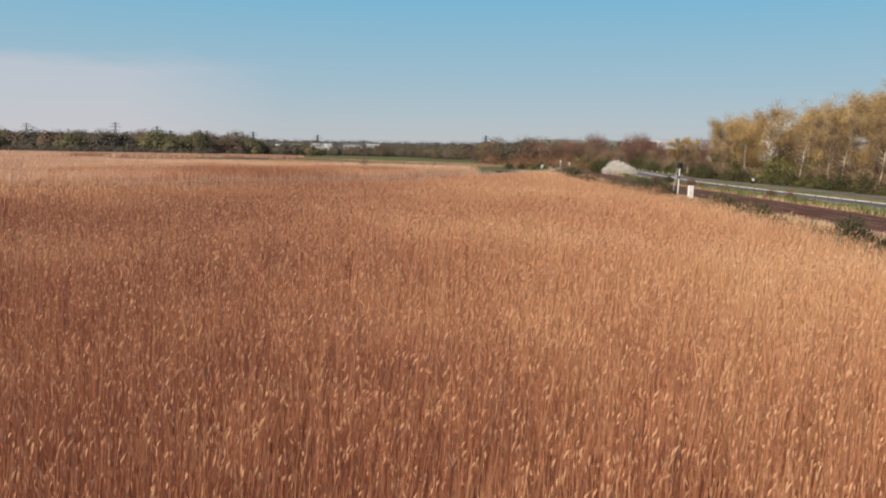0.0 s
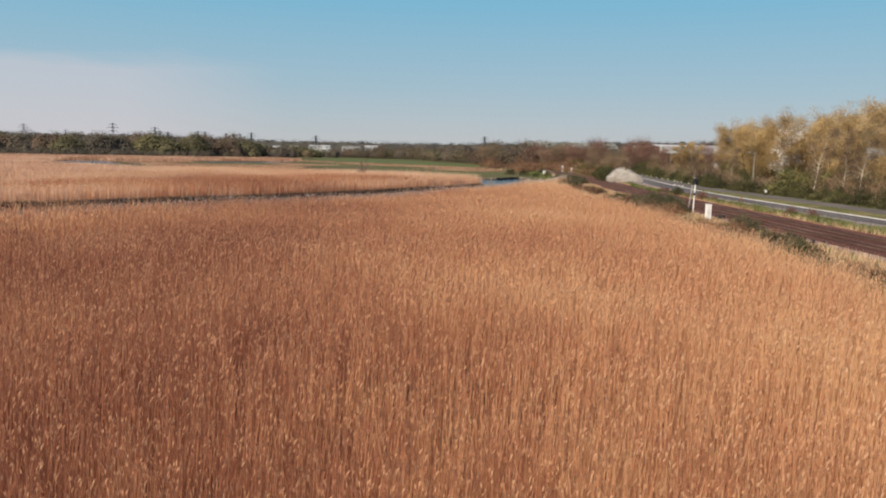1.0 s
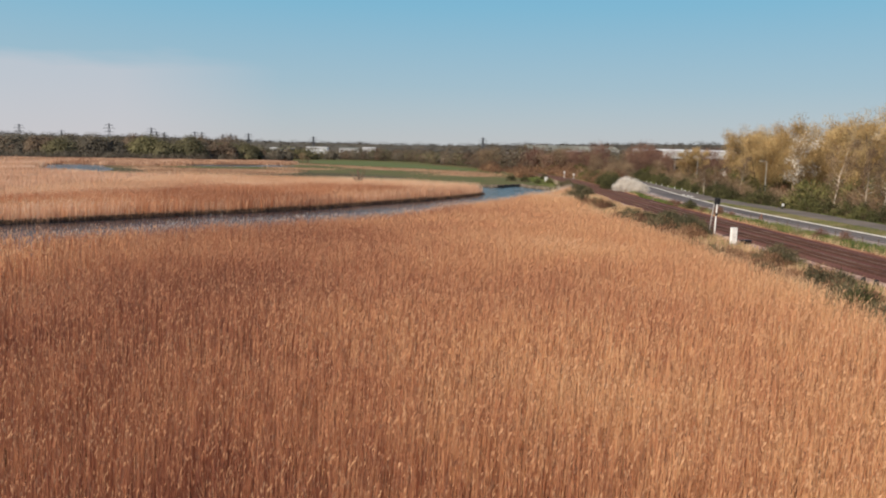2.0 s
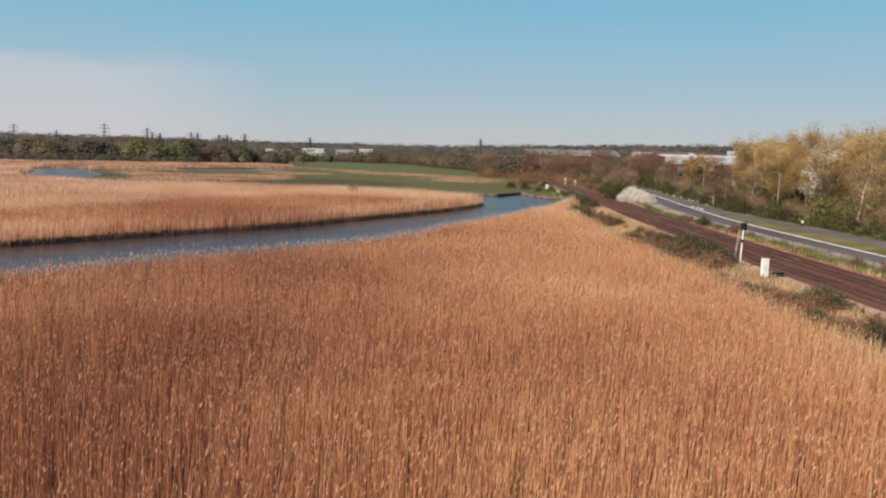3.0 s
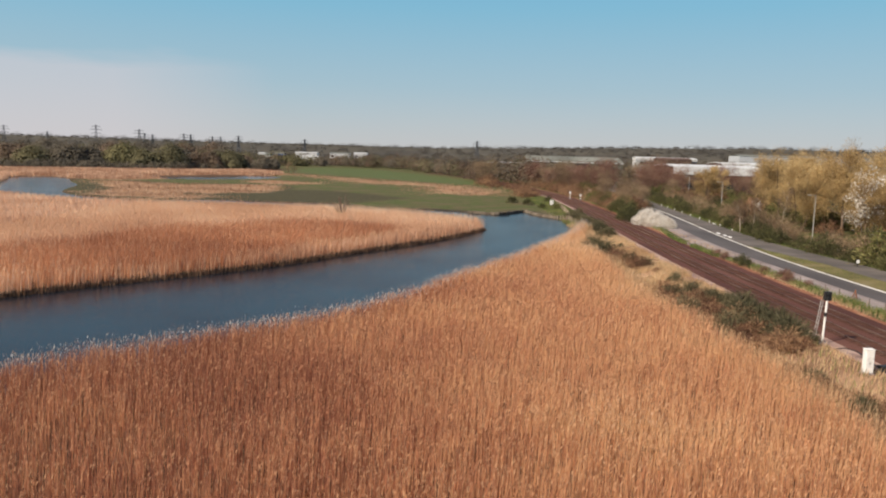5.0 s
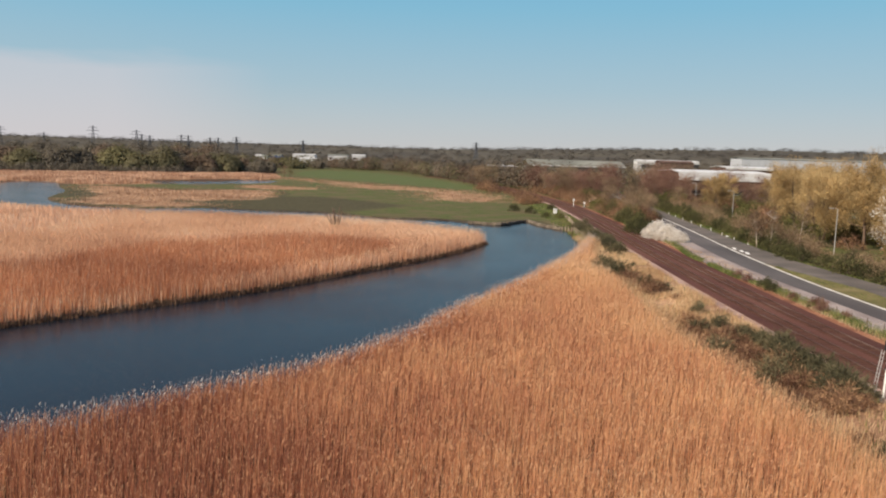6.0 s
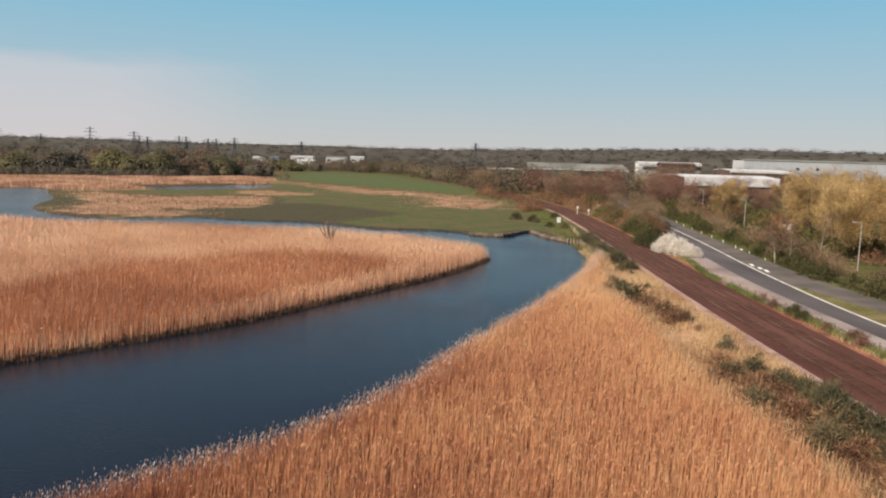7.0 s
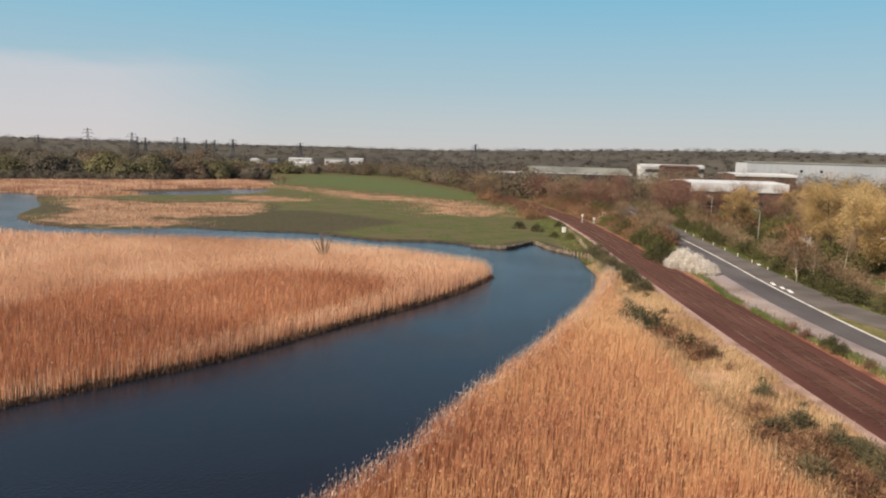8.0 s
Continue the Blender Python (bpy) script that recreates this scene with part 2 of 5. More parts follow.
M_CLAD = shade("white_cladding", [(0.54, 0.54, 0.55), (0.61, 0.61, 0.61), (0.67, 0.66, 0.65)], scale=0.04, fine=0.8, rough=0.5, squash=(1, 1, 0.2))
M_CLADGREY = shade("grey_cladding", [(0.14, 0.145, 0.125), (0.185, 0.19, 0.165), (0.23, 0.235, 0.205)], scale=0.05, fine=0.8, rough=0.8)
M_BRICK = shade("brown_brick", [(0.075, 0.045, 0.035), (0.115, 0.068, 0.054), (0.16, 0.105, 0.085)], scale=0.3, fine=4.0)
M_WARE = shade("pale_grey_panels", [(0.40, 0.42, 0.45), (0.45, 0.47, 0.50), (0.50, 0.515, 0.54)], scale=0.02, fine=0.3, rough=0.5, squash=(1, 1, 0.2))
M_GLASS = shade("dark_window_glass", [(0.02, 0.022, 0.03), (0.03, 0.033, 0.045), (0.05, 0.05, 0.06)], scale=0.2, fine=1.0, rough=0.12, spec=0.6)
M_RED = shade("red_paint", [(0.30, 0.04, 0.03), (0.40, 0.07, 0.05), (0.45, 0.12, 0.09)], scale=0.8, fine=5.0, rough=0.5)
M_BLUE = shade("blue_paint", [(0.05, 0.09, 0.22), (0.08, 0.14, 0.32), (0.12, 0.20, 0.38)], scale=0.8, fine=5.0, rough=0.5)

# water: dark river with wind ripples
M_WATER = bpy.data.materials.new("river_water")
M_WATER.use_nodes = True
n, l = M_WATER.node_tree.nodes, M_WATER.node_tree.links
b = n["Principled BSDF"]
b.inputs["Base Color"].default_value = (0.010, 0.013, 0.020, 1)
b.inputs["Roughness"].default_value, b.inputs["IOR"].default_value = 0.13, 1.33
b.inputs["Specular IOR Level"].default_value = 0.19
tc = n.new("ShaderNodeTexCoord")
r1, r2 = n.new("ShaderNodeTexNoise"), n.new("ShaderNodeTexNoise")
r1.inputs["Scale"].default_value, r1.inputs["Detail"].default_value = 3.6, 3.0
r2.inputs["Scale"].default_value, r2.inputs["Detail"].default_value = 0.05, 2.0
mul = n.new("ShaderNodeMath")
mul.operation = "MULTIPLY"
bp = n.new("ShaderNodeBump")
bp.inputs["Strength"].default_value, bp.inputs["Distance"].default_value = 1.0, 0.07
for r in (r1, r2):
    l.new(tc.outputs["Object"], r.inputs["Vector"])
    l.new(r.outputs[0], mul.inputs[0 if r is r1 else 1])
l.new(mul.outputs[0], bp.inputs["Height"])
l.new(bp.outputs[0], b.inputs["Normal"])

# the ground's cover, by what grows on it: R meadow, G pale sedge, B sown field, else reed litter and mud
M_GROUND = bpy.data.materials.new("marsh_ground")
M_GROUND.use_nodes = True
n, l = M_GROUND.node_tree.nodes, M_GROUND.node_tree.links
b = n["Principled BSDF"]
b.inputs["Roughness"].default_value, b.inputs["Specular IOR Level"].default_value = 0.9, 0.15
tc = n.new("ShaderNodeTexCoord")
cover = n.new("ShaderNodeAttribute")
cover.attribute_name = "cover"
sep = n.new("ShaderNodeSeparateColor")
l.new(cover.outputs["Color"], sep.inputs[0])


def wander(scale, detail):
    t = n.new("ShaderNodeTexNoise")
    t.inputs["Scale"].default_value, t.inputs["Detail"].default_value = scale, detail
    l.new(tc.outputs["Object"], t.inputs["Vector"])
    return t.outputs[0]


def two(c1, c2, fac):
    mx = n.new("ShaderNodeMix")
    mx.data_type = "RGBA"
    for key, c in (("A", c1), ("B", c2)):
        if isinstance(c, tuple):
            mx.inputs[key].default_value = (*c, 1)
        else:
            l.new(c, mx.inputs[key])
    l.new(fac, mx.inputs["Factor"])
    return mx.outputs["Result"]


def edge(weight, rough):
    """The weight's border, broken up by noise."""
    add = n.new("ShaderNodeMath")
    add.operation = "ADD"
    l.new(weight, add.inputs[0])
    l.new(rough, add.inputs[1])
    mr = n.new("ShaderNodeMapRange")
    mr.inputs["From Min"].default_value, mr.inputs["From Max"].default_value = 0.88, 1.12
    l.new(add.outputs[0], mr.inputs["Value"])
    return mr.outputs[0]


fine_n, mid_n, wide_n = wander(0.9, 4.0), wander(0.12, 5.0), wander(0.03, 4.0)


def contrast(value, lo=0.35, hi=0.65):
    mr = n.new("ShaderNodeMapRange")
    mr.inputs["From Min"].default_value, mr.inputs["From Max"].default_value = lo, hi
    l.new(value, mr.inputs["Value"])
    return mr.outputs[0]


litter = two((0.045, 0.03, 0.019), (0.12, 0.066, 0.036), contrast(fine_n))
meadow = two(two((0.058, 0.070, 0.021), (0.094, 0.108, 0.033), contrast(fine_n)), (0.112, 0.090, 0.045), contrast(mid_n, 0.42, 0.60))
bare_mud = two((0.048, 0.042, 0.021), (0.082, 0.071, 0.036), contrast(fine_n))
meadow = two(meadow, bare_mud, edge(cover.outputs["Alpha"], wide_n))
sedge = two(two((0.20, 0.115, 0.070), (0.42, 0.268, 0.165), contrast(mid_n)), (0.28, 0.163, 0.100), contrast(fine_n, 0.4, 0.8))
field = two(two((0.070, 0.092, 0.030), (0.094, 0.116, 0.040), contrast(fine_n)), (0.115, 0.112, 0.052), contrast(mid_n, 0.5, 0.8))
colour = two(litter, meadow, edge(sep.outputs[0], mid_n))
colour = two(colour, field, edge(sep.outputs[2], mid_n))
colour = two(colour, sedge, edge(sep.outputs[1], mid_n))
rise_far = n.new("ShaderNodeAttribute")
rise_far.attribute_name = "wooded"
colour = two(colour, two((0.070, 0.062, 0.050), (0.100, 0.088, 0.066), contrast(wander(0.004, 5.0))), rise_far.outputs["Fac"])
l.new(colour, b.inputs["Base Color"])
bp = n.new("ShaderNodeBump")
bp.inputs["Strength"].default_value, bp.inputs["Distance"].default_value = 0.5, 0.15
l.new(fine_n, bp.inputs["Height"])
l.new(bp.outputs[0], b.inputs["Normal"])

# ---- mesh helpers ----
RNG = np.random.default_rng(7)


def raw_mesh(name, verts, tris, materials, slots=None, smooth=False):
    """A mesh from arrays of vertices and triangles (or quads)."""
    verts, tris = np.asarray(verts, np.float32), np.asarray(tris, np.int32)
    k = tris.shape[1]
    me = bpy.data.meshes.new(name)
    me.vertices.add(len(verts))
    me.vertices.foreach_set("co", verts.ravel())
    me.loops.add(tris.size)
    me.loops.foreach_set("vertex_index", tris.ravel())
    me.polygons.add(len(tris))
    me.polygons.foreach_set("loop_start", np.arange(0, tris.size, k, dtype=np.int32))
    for m in materials:
        me.materials.append(m)
    if slots is not None:
        me.polygons.foreach_set("material_index", np.asarray(slots, np.int32))
    me.polygons.foreach_set("use_smooth", np.full(len(tris), smooth))
    me.update(calc_edges=True)
    return me


def done(bm, name, material, smooth=False):
    me = bpy.data.meshes.new(name)
    bm.to_mesh(me)
    bm.free()
    me.materials.append(material)
    if smooth:
        me.polygons.foreach_set("use_smooth", np.full(len(me.polygons), True))
    return me


def part(name, bm, material, parent=None, label="", m=None, smooth=False):
    """One mesh object, from a bmesh or a mesh, under a thing or a part."""
    ob = new(name, done(bm, name, material, smooth) if isinstance(bm, bmesh.types.BMesh) else bm)
    if parent is not None:
        ob.parent = parent
    if m is not None:
        ob.matrix_basis = m
    if label:
        ob["label"] = label
    return ob


def thing(name, label, category, m, group=""):
    ob = new(name)
    ob.empty_display_size = 0.2
    ob.matrix_basis = m
    return tagged(ob, label, category, group)


def box(bm, x0, x1, y0, y1, z0, z1, bevel=0.0):
    """A box, with its edges taken off."""
    made = bmesh.ops.create_cube(bm, size=1.0)["verts"]
    bmesh.ops.scale(bm, vec=(x1 - x0, y1 - y0, z1 - z0), verts=made)
    bmesh.ops.translate(bm, vec=((x0 + x1) / 2, (y0 + y1) / 2, (z0 + z1) / 2), verts=made)
    if bevel:
        edges = list({e for v in made for e in v.link_edges})
        bmesh.ops.bevel(bm, geom=edges, offset=bevel, segments=1, affect="EDGES")
    return bm


def tube(bm, points, radii, sides=6):
    """A tapered tube along points, closed at both ends."""
    rings = []
    pts = [Vector(p) for p in points]
    for i, p in enumerate(pts):
        d = (pts[min(i + 1, len(pts) - 1)] - pts[max(i - 1, 0)]).normalized()
        a = d.orthogonal().normalized()
        if rings:
            a = (last - d * last.dot(d)).normalized()
        last = a
        c = d.cross(a)
        rings.append([bm.verts.new(p + (a * math.cos(2 * math.pi * k / sides) + c * math.sin(2 * math.pi * k / sides)) * radii[i]) for k in range(sides)])
    for r, s in zip(rings, rings[1:]):
        for k in range(sides):
            bm.faces.new((r[k], r[(k + 1) % sides], s[(k + 1) % sides], s[k]))
    bm.faces.new(rings[0][::-1])
    bm.faces.new(rings[-1])
    return bm


def inside(poly, x, y):
    """Which of the points lie in the polygon."""
    res = np.zeros(len(x), bool)
    q = np.array(poly, float)
    for (x0, y0), (x1, y1) in zip(q, np.roll(q, -1, axis=0)):
        if y0 != y1:
            res ^= ((y0 > y) != (y1 > y)) & (x < (x1 - x0) * (y - y0) / (y1 - y0) + x0)
    return res


def away(poly, x, y, closed=True):
    """How far the points lie from the line."""
    q = np.array(poly, float)
    best = np.full(len(x), 1e9)
    for a, c in zip(q if closed else q[:-1], np.roll(q, -1, axis=0) if closed else q[1:]):
        d = c - a
        t = np.clip(((x - a[0]) * d[0] + (y - a[1]) * d[1]) / (d @ d + 1e-9), 0, 1)
        best = np.minimum(best, np.hypot(x - a[0] - t * d[0], y - a[1] - t * d[1]))
    return best


def depth_in(poly, x, y):
    """Distance from the border, positive inside."""
    return np.where(inside(poly, x, y), 1, -1) * away(poly, x, y)


def rolling(x, y, size, seed=0.0):
    """Smooth wandering values in -1 to 1."""
    a, c = x / size, y / size
    return (np.sin(a * 1.3 + 2.1 * np.sin(c * 0.7 + seed) + seed) + np.sin(c * 1.7 + 1.6 * np.sin(a * 0.9 - seed)) + np.sin((a + c) * 0.8 + seed * 2)) / 3


def rounded(poly, closed=True, times=2):
    """Corners cut off, so that a line of few points reads as a curve."""
    q = np.array(poly, float)
    for _ in range(times):
        nxt = np.roll(q, -1, axis=0)
        mix = np.stack([0.75 * q + 0.25 * nxt, 0.25 * q + 0.75 * nxt], 1).reshape(-1, 2)
        q = mix if closed else np.vstack([q[:1], mix[1:-3], q[-1:]])
    return q


# ---- the plan ----
NEAR_BANK = [(-330, 20), (-170, 38), (-100, 52), (-60, 66), (-36, 80), (-25, 93), (-11, 106), (-2.5, 119), (0, 127), (6, 140), (14, 157), (20.5, 174), (26, 188), (30, 205), (31.5, 228), (32, 241)]
QUAY = [(32, 241), (29, 247), (27, 254), (26, 264), (22.3, 258), (18, 249), (13, 250.5)]
MEADOW_EDGE = [(9, 252.5), (1.4, 259), (-6.5, 259), (-16, 259), (-24, 266), (-33, 273), (-41, 274), (-57, 275), (-69, 280), (-76, 276), (-88, 270), (-104, 273), (-116, 284), (-127, 299), (-135, 322), (-140, 342), (-156, 369), (-168, 393), (-176, 408), (-186, 414)]
LOOP_WEST = [(-196, 408), (-194, 392), (-182, 366), (-168, 334), (-158, 312), (-146, 288)]
PEN_FAR = [(-130, 262), (-100, 247), (-72, 241), (-47, 242), (-26, 240), (-8, 229), (3, 221), (8.5, 214)]
PEN_NEAR = [(10.5, 207), (6, 195), (-1, 181), (-9.5, 168), (-17, 156), (-23, 146), (-31, 137), (-41, 126), (-52, 113), (-66, 100), (-100, 84), (-170, 70), (-330, 54)]
WATER = rounded(NEAR_BANK + QUAY + MEADOW_EDGE + LOOP_WEST + PEN_FAR + PEN_NEAR, times=1)
POOL = rounded([(-158, 434), (-140, 448), (-122, 456), (-112, 470), (-112, 494), (-100, 500), (-88, 486), (-90, 456), (-106, 436), (-118, 422), (-138, 417)])
VERGE = [(21.5, -60), (21.5, 40), (23, 55), (23.5, 72), (24, 90), (23.3, 105), (22.7, 120), (22.8, 135), (24.0, 150), (25.0, 165), (27.5, 185), (30, 200)]
NEAR_REEDS = NEAR_BANK[:13] + VERGE[::-1] + [(-330, -60)]
PENINSULA = PEN_FAR + PEN_NEAR + [(-330, 420)] + LOOP_WEST
RAIL_Y = [-150, 20, 80, 120, 146, 186, 226, 264, 318, 350, 373, 407, 460, 540, 700]
RAIL_X = [33.0, 32.9, 33.1, 33.7, 34.4, 36.5, 39.0, 41.2, 43.1, 42.3, 40.5, 38.0, 33.0, 22.0, -10.0]
ROAD_Y = [-150, 60, 115, 154, 172, 200, 218, 243, 282, 300, 340, 420, 560]
ROAD_X = [54.0, 52.6, 52.2, 52.6, 54.2, 57.3, 60.0, 63.2, 67.6, 70.0, 75.0, 86.0, 118.0]


def smooth_line(y, ys, xs):
    """A gentle curve through a few stations."""
    return sum(np.interp(np.asarray(y, float) + d, ys, xs) for d in (-14, -9, -4, 0, 4, 9, 14)) / 7


def rail_x(y):
    return smooth_line(y, RAIL_Y, RAIL_X)


def road_x(y):
    return smooth_line(y, ROAD_Y, ROAD_X)


def ground_z(x, y):
    """The lie of the land: flat marsh, river bed, the railway's low bank and hills far off."""
    x, y = np.asarray(x, float), np.asarray(y, float)
    z = 0.28 + 0.06 * rolling(x, y, 9.0)
    out = np.maximum(depth_in(WATER, x, y), depth_in(POOL, x, y))
    z = np.where(out > -1.2, np.clip(0.28 - (out + 1.2) * 0.3, -1.2, 0.4), z)
    bank = np.clip((x - (rail_x(y) - 8.5)) / 5.5, 0, 1) * np.clip((700 - y) / 200, 0, 1)
    z = z + np.where(out < -1.2, bank * bank * (3 - 2 * bank) * 0.78, 0)
    far = np.clip((np.hypot(x, y) - 1500) / 1300, 0, 1)
    tall = 34 + 9 * rolling(x, y, 420.0, 1.0) + 27 * np.clip(x / 1100, 0, 1) + 6 * np.clip(-x / 1500, 0, 1)
    return z + far * far * (3 - 2 * far) * tall


# ---- ground ----
def steps(fine0, fine1, step, lo, hi):
    a = list(np.arange(fine0, fine1, step))
    d = step
    while a[-1] < hi:
        d *= 1.13
        a.append(a[-1] + d)
    d = step
    while a[0] > lo:
        d *= 1.13
        a.insert(0, a[0] - d)
    return np.array(a)


gx, gy = steps(-215, 110, 2.5, -4300, 4300), steps(0, 420, 2.6, -4200, 4300)
GX, GY = np.meshgrid(gx, gy)
px, py = GX.ravel(), GY.ravel()
pz = ground_z(px, py)
idx = np.arange(len(px)).reshape(GX.shape)
quads = np.stack([idx[:-1, :-1], idx[:-1, 1:], idx[1:, 1:], idx[1:, :-1]], -1).reshape(-1, 4)
ground_me = raw_mesh("ground", np.stack([px, py, pz], -1), quads, [M_GROUND], smooth=True)

MEADOW = rounded([(32, 240), (9, 252), (-24, 265), (-60, 274), (-90, 268), (-123, 290), (-150, 352), (-165, 384), (-150, 400), (-140, 425), (-110, 445), (-95, 480), (-120, 600), (-110, 800), (-50, 780), (8, 610), (28, 490), (36, 400), (40, 330), (39, 280)], times=1)
SEDGE_PATCHES = [rounded(p) for p in (
    [(-150, 378), (-138, 386), (-120, 370), (-100, 366), (-82, 386), (-62, 366), (-64, 332), (-70, 312), (-92, 304), (-68, 286), (-76, 276), (-104, 279), (-113, 294), (-119, 322), (-132, 348)],
    [(-90, 436), (-75, 424), (-58, 419), (-56, 402), (-77, 392), (-90, 410)],
    [(-150, 592), (-112, 566), (-85, 540), (-38, 482), (-7, 453), (22, 421), (34, 360), (23, 338), (-2, 343), (-8, 380), (-6, 416), (-44, 427), (-60, 470), (-100, 530), (-145, 555)],
)]
FAR_REEDS = [rounded(p) for p in (
    [(-190, 410), (-172, 406), (-158, 384), (-140, 402), (-128, 428), (-162, 434), (-140, 472), (-118, 500), (-92, 494), (-100, 560), (-130, 600), (-160, 560), (-195, 540), (-245, 505), (-330, 480), (-330, 425), (-200, 404)],
)]
FIELD = rounded([(-108, 606), (-52, 536), (4, 464), (28, 440), (24, 480), (6, 570), (-52, 735), (-112, 785)])


def soft(poly, width):
    return np.clip(0.5 + depth_in(poly, px, py) / width, 0, 1)


cov = np.zeros((len(px), 4))
east = np.clip((px - rail_x(py) - 8) / 2, 0, 1) * np.clip((900 - py) / 60, 0, 1)
cov[:, 0] = np.maximum.reduce([soft(MEADOW, 14), east, np.clip((np.hypot(px, py) - 650) / 60, 0, 1)])
cov[:, 1] = np.maximum.reduce([soft(p, 26) for p in SEDGE_PATCHES[:2] + FAR_REEDS] + [0.7 * soft(SEDGE_PATCHES[2], 34)] + [0.75 * np.clip((px - 20) / 4, 0, 1) * np.clip((rail_x(py) + 3 - px) / 2, 0, 1) * (py < 225)])
cov[:, 2] = soft(FIELD, 12)
west = rounded([(-30, 268), (-60, 274), (-90, 268), (-123, 290), (-150, 352), (-120, 345), (-80, 330), (-50, 350), (-20, 330), (-10, 300)])
shore = np.clip(1 - np.abs(depth_in(SEDGE_PATCHES[0], px, py) + 3.0) / 7.0, 0, 1)
cov[:, 3] = np.maximum.reduce([soft(west, 40), 0.8 * shore, np.clip((np.hypot(px, py) - 820) / 80, 0, 1), np.clip(1 - np.abs(depth_in(WATER, px, py) + 2.0) / 4.0, 0, 1)])
wooded = ground_me.attributes.new("wooded", "FLOAT", "POINT")
wooded.data.foreach_set("value", np.clip((np.hypot(px, py) - 900) / 150, 0, 1).astype(np.float32))
att = ground_me.attributes.new("cover", "FLOAT_COLOR", "POINT")
att.data.foreach_set("color", cov.ravel().astype(np.float32))
ground = tagged(new("ground", ground_me), "flat marsh ground with meadow, sedge and mud", "ground", kind="structure")

# ---- water ----
wx, wy = np.meshgrid(np.linspace(-330, 40, 60), np.linspace(0, 500, 60))
wi = np.arange(3600).reshape(60, 60)
water = new("water", raw_mesh("water", np.stack([wx.ravel(), wy.ravel(), np.zeros(3600)], -1), np.stack([wi[:-1, :-1], wi[:-1, 1:], wi[1:, 1:], wi[1:, :-1]], -1).reshape(-1, 4), [M_WATER]))
tagged(water, "dark blue rippled river winding through the marsh", "river", kind="structure")


# ---- muddy banks ----
def mud_bank(label, points, height, back):
    """A low crumbling bank that faces the water."""
    q = rounded(points, closed=False, times=3)
    q = q[np.concatenate([[True], np.hypot(*np.diff(q, axis=0).T) > 0.05])]
    run = np.concatenate([[0], np.cumsum(np.hypot(*np.diff(q, axis=0).T))])
    d = np.arange(0, run[-1], 0.9)
    x, y = np.interp(d, run, q[:, 0]), np.interp(d, run, q[:, 1])
    tx, ty = np.gradient(x), np.gradient(y)
    ln = np.hypot(tx, ty) + 1e-6
    nx, ny = -ty / ln * back, tx / ln * back
    rows = [np.stack([x - nx * f + RNG.normal(0, 0.10, len(d)), y - ny * f + RNG.normal(0, 0.10, len(d)), np.full(len(d), z) + RNG.normal(0, 0.07, len(d))], -1) for f, z in ((-0.3, -0.4), (-0.5, 0.05), (-0.65, height * 0.6), (-0.95, height), (-1.5, height * 0.8), (-2.0, 0.1))]
    v = np.stack(rows, 1).reshape(-1, 3)
    i = np.arange(len(d) - 1)[:, None] * 6 + np.arange(5)[None]
    quads = np.stack([i, i + 1, i + 7, i + 6], -1).reshape(-1, 4)
    tagged(new("bank", raw_mesh("bank", v, quads, [M_MUD])), label, "bank", kind="structure")


# the spit's bank is mud and also stands in for the shaded reed foot
mud_bank("dark mud bank, also standing for the shade under the reeds", PEN_NEAR[1:9], 0.30, -1.0)
# dark strip added for the shade and wet at the landing's water line
mud_bank("dark strip for shade and wet along the river landing", QUAY, 0.42, -1.0)
mud_bank("dark trodden mud at the meadow's edge", MEADOW_EDGE[:9], 0.30, -1.0)


